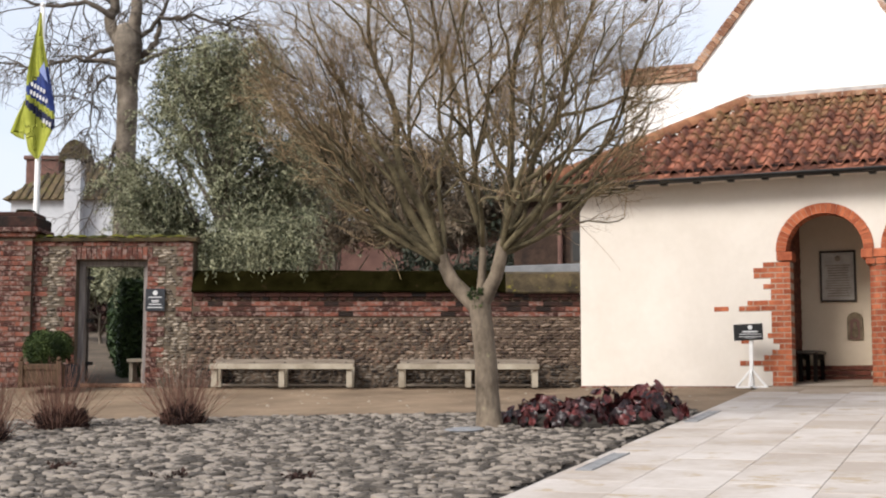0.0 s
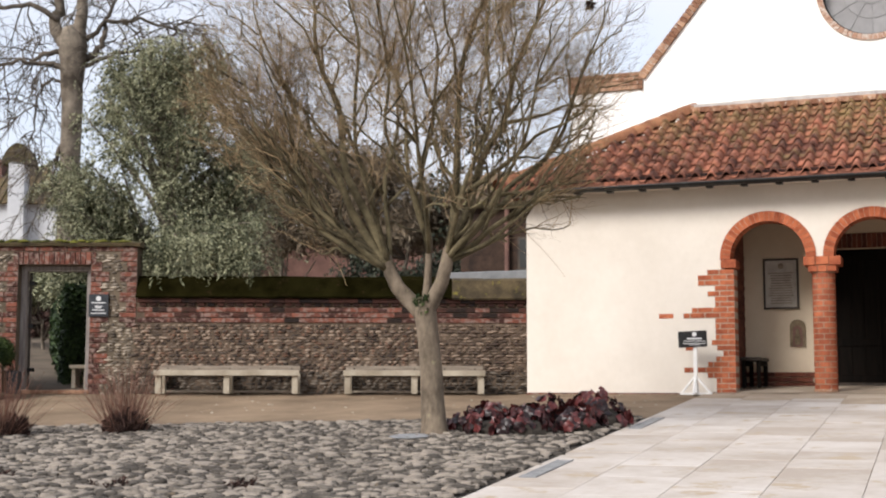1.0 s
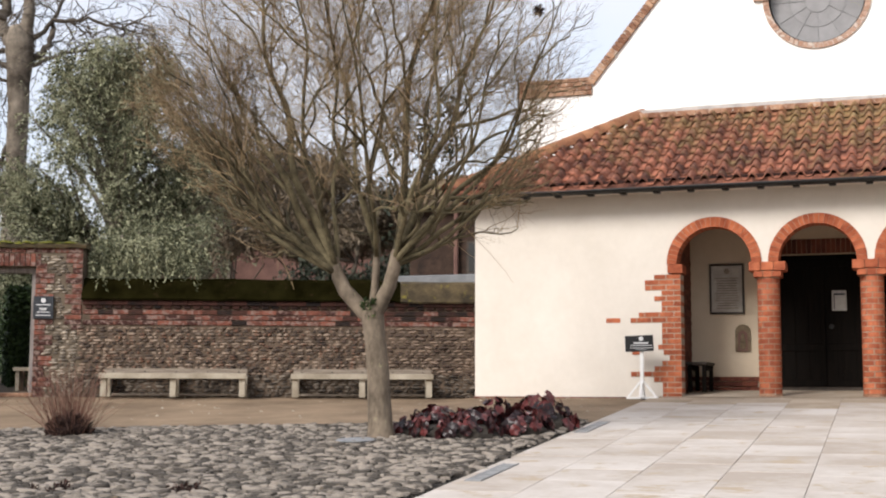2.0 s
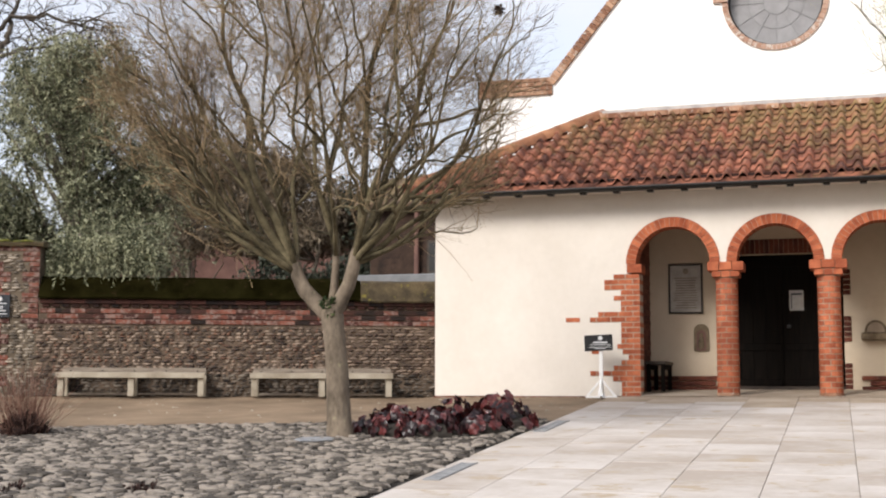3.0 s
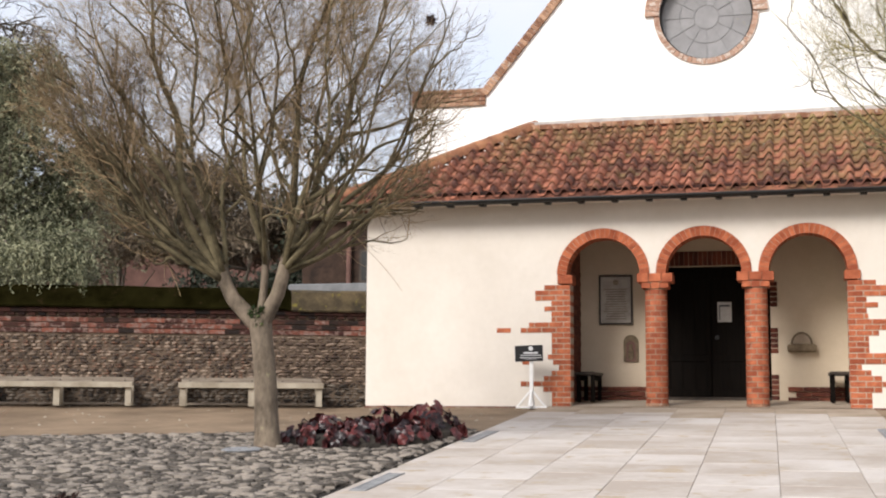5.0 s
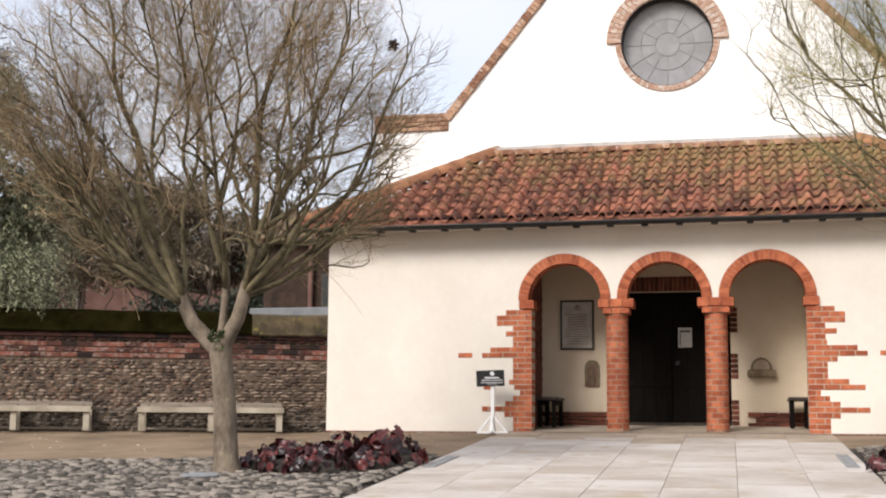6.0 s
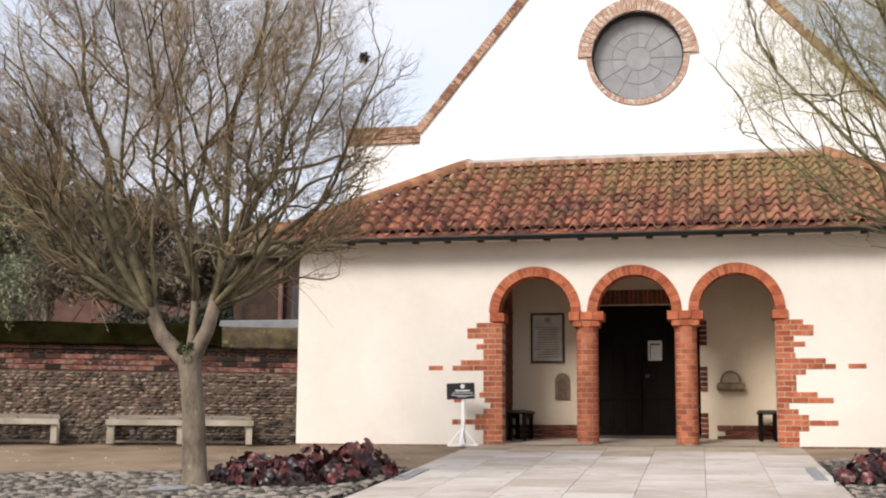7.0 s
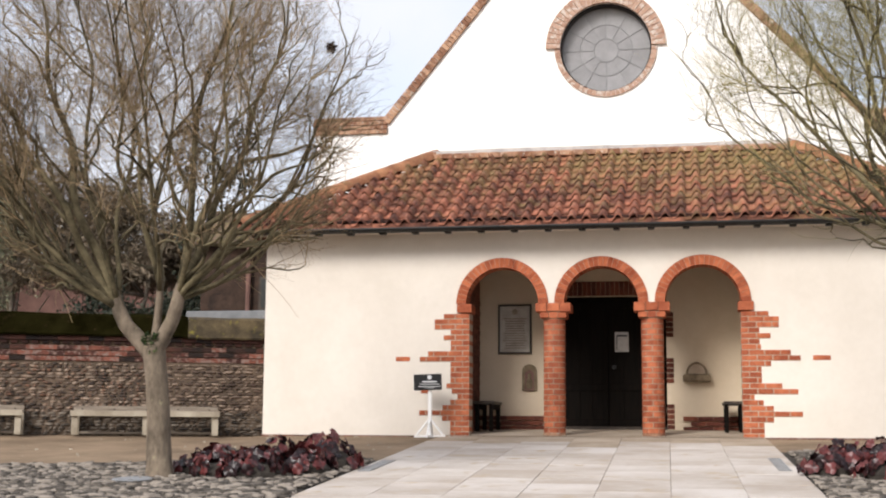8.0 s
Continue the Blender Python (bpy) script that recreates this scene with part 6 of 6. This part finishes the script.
for x, y, r, h, n, sd in ((-3.78, -6.30, 0.36, 0.24, 60, 1), (-3.60, -6.05, 0.42, 0.32, 75, 2), (-3.40, -6.62, 0.36, 0.28, 60, 3), (-3.08, -5.80, 0.42, 0.34, 75, 4), (-3.03, -6.65, 0.40, 0.30, 70, 5),
                          (-2.56, -5.55, 0.40, 0.40, 75, 6), (-2.60, -6.25, 0.36, 0.34, 65, 7), (2.95, -5.60, 0.40, 0.36, 70, 8), (3.40, -5.20, 0.42, 0.36, 75, 9), (3.90, -5.30, 0.42, 0.34, 70, 10), (3.40, -6.10, 0.36, 0.3, 60, 11), (4.40, -5.60, 0.4, 0.32, 60, 12)):
    heuchera(x, y, r, h, n, sd)

# small fittings in the ground
lid = thing("inspection_cover", (-4.08, -7.32, ground_z(-4.08, -7.32) + 0.045), 0, "round grey inspection cover lying among the slates", "cover")
part("plate", Shape().lathe([(0.20, 0), (0.21, 0.012), (0.19, 0.02)], 28, pose(0, 0, 0, 3.9)), STEEL, lid)
for x, y0, y1 in ((-2.0, -9.95, -8.75), (-2.02, -5.8, -4.4), (2.50, -5.2, -3.6)):
    ym = (y0 + y1) / 2
    gr = thing("drain_grate", (x, ym, fall(ym) + 0.012), 0, "narrow grey steel drain grate let into the paving", "drain", "drain grates")
    gr.matrix_world = pose(path_x(x, ym), ym, fall(ym) + 0.014, math.degrees(math.atan(0.068)), 0, math.degrees(SKEW))
    h = (y1 - y0) / 2
    for sx in (-0.07, 0.06):
        part("frame_bar", Shape().slab(sx, sx + 0.01, -h, h, 0, 0.010, 0.002), STEEL, gr)
    sl = Shape()
    for k in range(int(2 * h / 0.03)):
        sl.box(-0.06, 0.06, -h + 0.03 * k, -h + 0.03 * k + 0.018, 0, 0.008)
    part("grating", sl, STEEL, gr)
nest = thing("birds_nest", (-4.04, -6.8, ground_z(-4.04, -6.8)), 0, "dark clump of twigs like a small nest in the tree", "nest")
vs, fs = leaf_cloud(random.Random(4), [(1.72, 0.3, 4.66, 0.04)], 150, 0.06, 0.10, 0)
part("twig_ball", quick("twig_ball", vs, fs, DRY_BASE), DRY_BASE, nest)

# ---- paving slabs ----
rng = random.Random(31)
TILT = math.degrees(math.atan(0.068))
for c, joint in enumerate((-8.8, -9.72, -10.38, -8.3, -9.1, -8.0, -9.5)):
    cuts = [joint]
    while cuts[-1] > -26:
        cuts.append(cuts[-1] - rng.choice((0.62, 0.75, 0.9, 1.05)))
    cuts.reverse()
    while cuts[-1] < -0.75:
        cuts.append(cuts[-1] + rng.choice((0.62, 0.75, 0.9, 1.05)))
    cuts[-1] = -0.14
    for a, b in zip(cuts, cuts[1:]):
        l, ym = round(b - a, 2), (a + b) / 2
        if l < 0.1:
            continue
        key = ("slab", l, ym > -1.1 - 0.5 * rng.random())
        if key not in MESHES:
            MESHES[key] = Shape().slab(-COL / 2 + 0.0025, COL / 2 - 0.0025, -l / 2 + 0.006, l / 2 - 0.006, -0.02, 0.012, 0.003).mesh("paving_slab", DUSTY_PAVE if key[2] else PAVE)
        piece("paving_slab", MESHES[key], pavement, pose(path_x(PX0 + (c + 0.5) * COL, ym), ym, fall(ym) + rng.uniform(-0.001, 0.0015), TILT, 0, math.degrees(SKEW)))

# ---- loose slates ----


def slate_shape(seed):
    r = random.Random(seed)
    n = 7
    s = Shape()
    rad = [1 + r.uniform(-0.30, 0.18) for k in range(n)]
    for f, z in ((1.0, -0.45), (0.96, 0.28), (0.66, 0.5)):
        s.v += [(f * rad[k] * math.cos(2 * math.pi * k / n), f * rad[k] * math.sin(2 * math.pi * k / n), z) for k in range(n)]
    for j in range(2):
        s.f += [(j * n + k, j * n + (k + 1) % n, (j + 1) * n + (k + 1) % n, (j + 1) * n + k) for k in range(n)]
    s.f.append(tuple(2 * n + k for k in range(n)))
    me = quick("slate", s.v, s.f, SLATE, False)
    return me


SLATES = [slate_shape(s) for s in range(8)]


def lay_slates(parent, grow, x0, x1, y0, y1, single, seed, keep):
    rng = random.Random(seed)
    rest_v, rest_f, made = [], [], 0
    y = y1
    while y > y0:
        d = grow * rng.uniform(0.048, 0.064)
        x = x0 + rng.uniform(0, 0.1)
        while x < x1:
            l = grow * rng.choice((rng.uniform(0.07, 0.13), rng.uniform(0.10, 0.22)))
            px, py = x + l / 2, y + rng.uniform(-0.05, 0.05)
            if x0 + 0.42 * l < px < x1 - 0.42 * l and keep(px, py):
                k = rng.randrange(8)
                th = rng.uniform(0.018, 0.036)
                m = pose(px, py, ground_z(px, py) + 0.024 + rng.uniform(-0.010, 0.026), 3.9 + rng.uniform(-7, 14), rng.uniform(-11, 11), rng.uniform(-28, 28)) @ Matrix.Diagonal((l * 0.58, grow * rng.uniform(0.032, 0.052), th, 1))
                if made < 300 and single(px, py):
                    piece("slate", SLATES[k], parent, m)
                    made += 1
                else:
                    b = len(rest_v)
                    rest_v += [m @ v.co for v in SLATES[k].vertices]
                    rest_f += [tuple(i + b for i in p.vertices) for p in SLATES[k].polygons]
            x += l * 0.93
        y -= d
    ob = part("slates", quick("slates", rest_v, rest_f, SLATE, True), SLATE, parent)
    ob["kind"] = "stuff"


lay_slates(bed_west, 0.86, -15, -1.9, -14.5, -3.7, lambda x, y: y < -9.6 and -5.5 < x, 41, lambda x, y: y < edge_y(x) - 0.09 and x < path_x(PX0, y) - 0.06)
lay_slates(bed_west, 1.9, -14, -1.7, -23.8, -14.55, lambda x, y: False, 43, lambda x, y: x < path_x(PX0, y) - 0.1)
lay_slates(bed_east, 1.9, 2.62, 10, -23.8, -11.1, lambda x, y: False, 44, lambda x, y: x > path_x(PX1, y) + 0.1)
lay_slates(bed_east, 0.86, 2.62, 7.5, -11, -2.7, lambda x, y: x < 4.2 and y > -6.5, 42, lambda x, y: x > path_x(PX1, y) + 0.06)

# a few loose stones and leaves on the gravel
rng = random.Random(77)
vs, fs = [], []
for _ in range(130):
    x = rng.uniform(-14, -2.6)
    y = rng.uniform(edge_y(x) + 0.05, wall_y(x) - 0.1)
    s = rng.uniform(0.008, 0.022)
    n = len(vs)
    z = ground_z(x, y) - 0.008
    vs += [(x - s * 1.4, y, z), (x, y - s, z), (x + s * 1.4, y, z), (x, y + s, z), (x, y, z + s)]
    fs += [(n, n + 1, n + 4), (n + 1, n + 2, n + 4), (n + 2, n + 3, n + 4), (n + 3, n, n + 4)]
ob = tagged(new("pebbles", quick("pebbles", vs, fs, BENCH_WOOD)), "small loose pebbles scattered on the gravel path", "pebbles", kind="stuff")
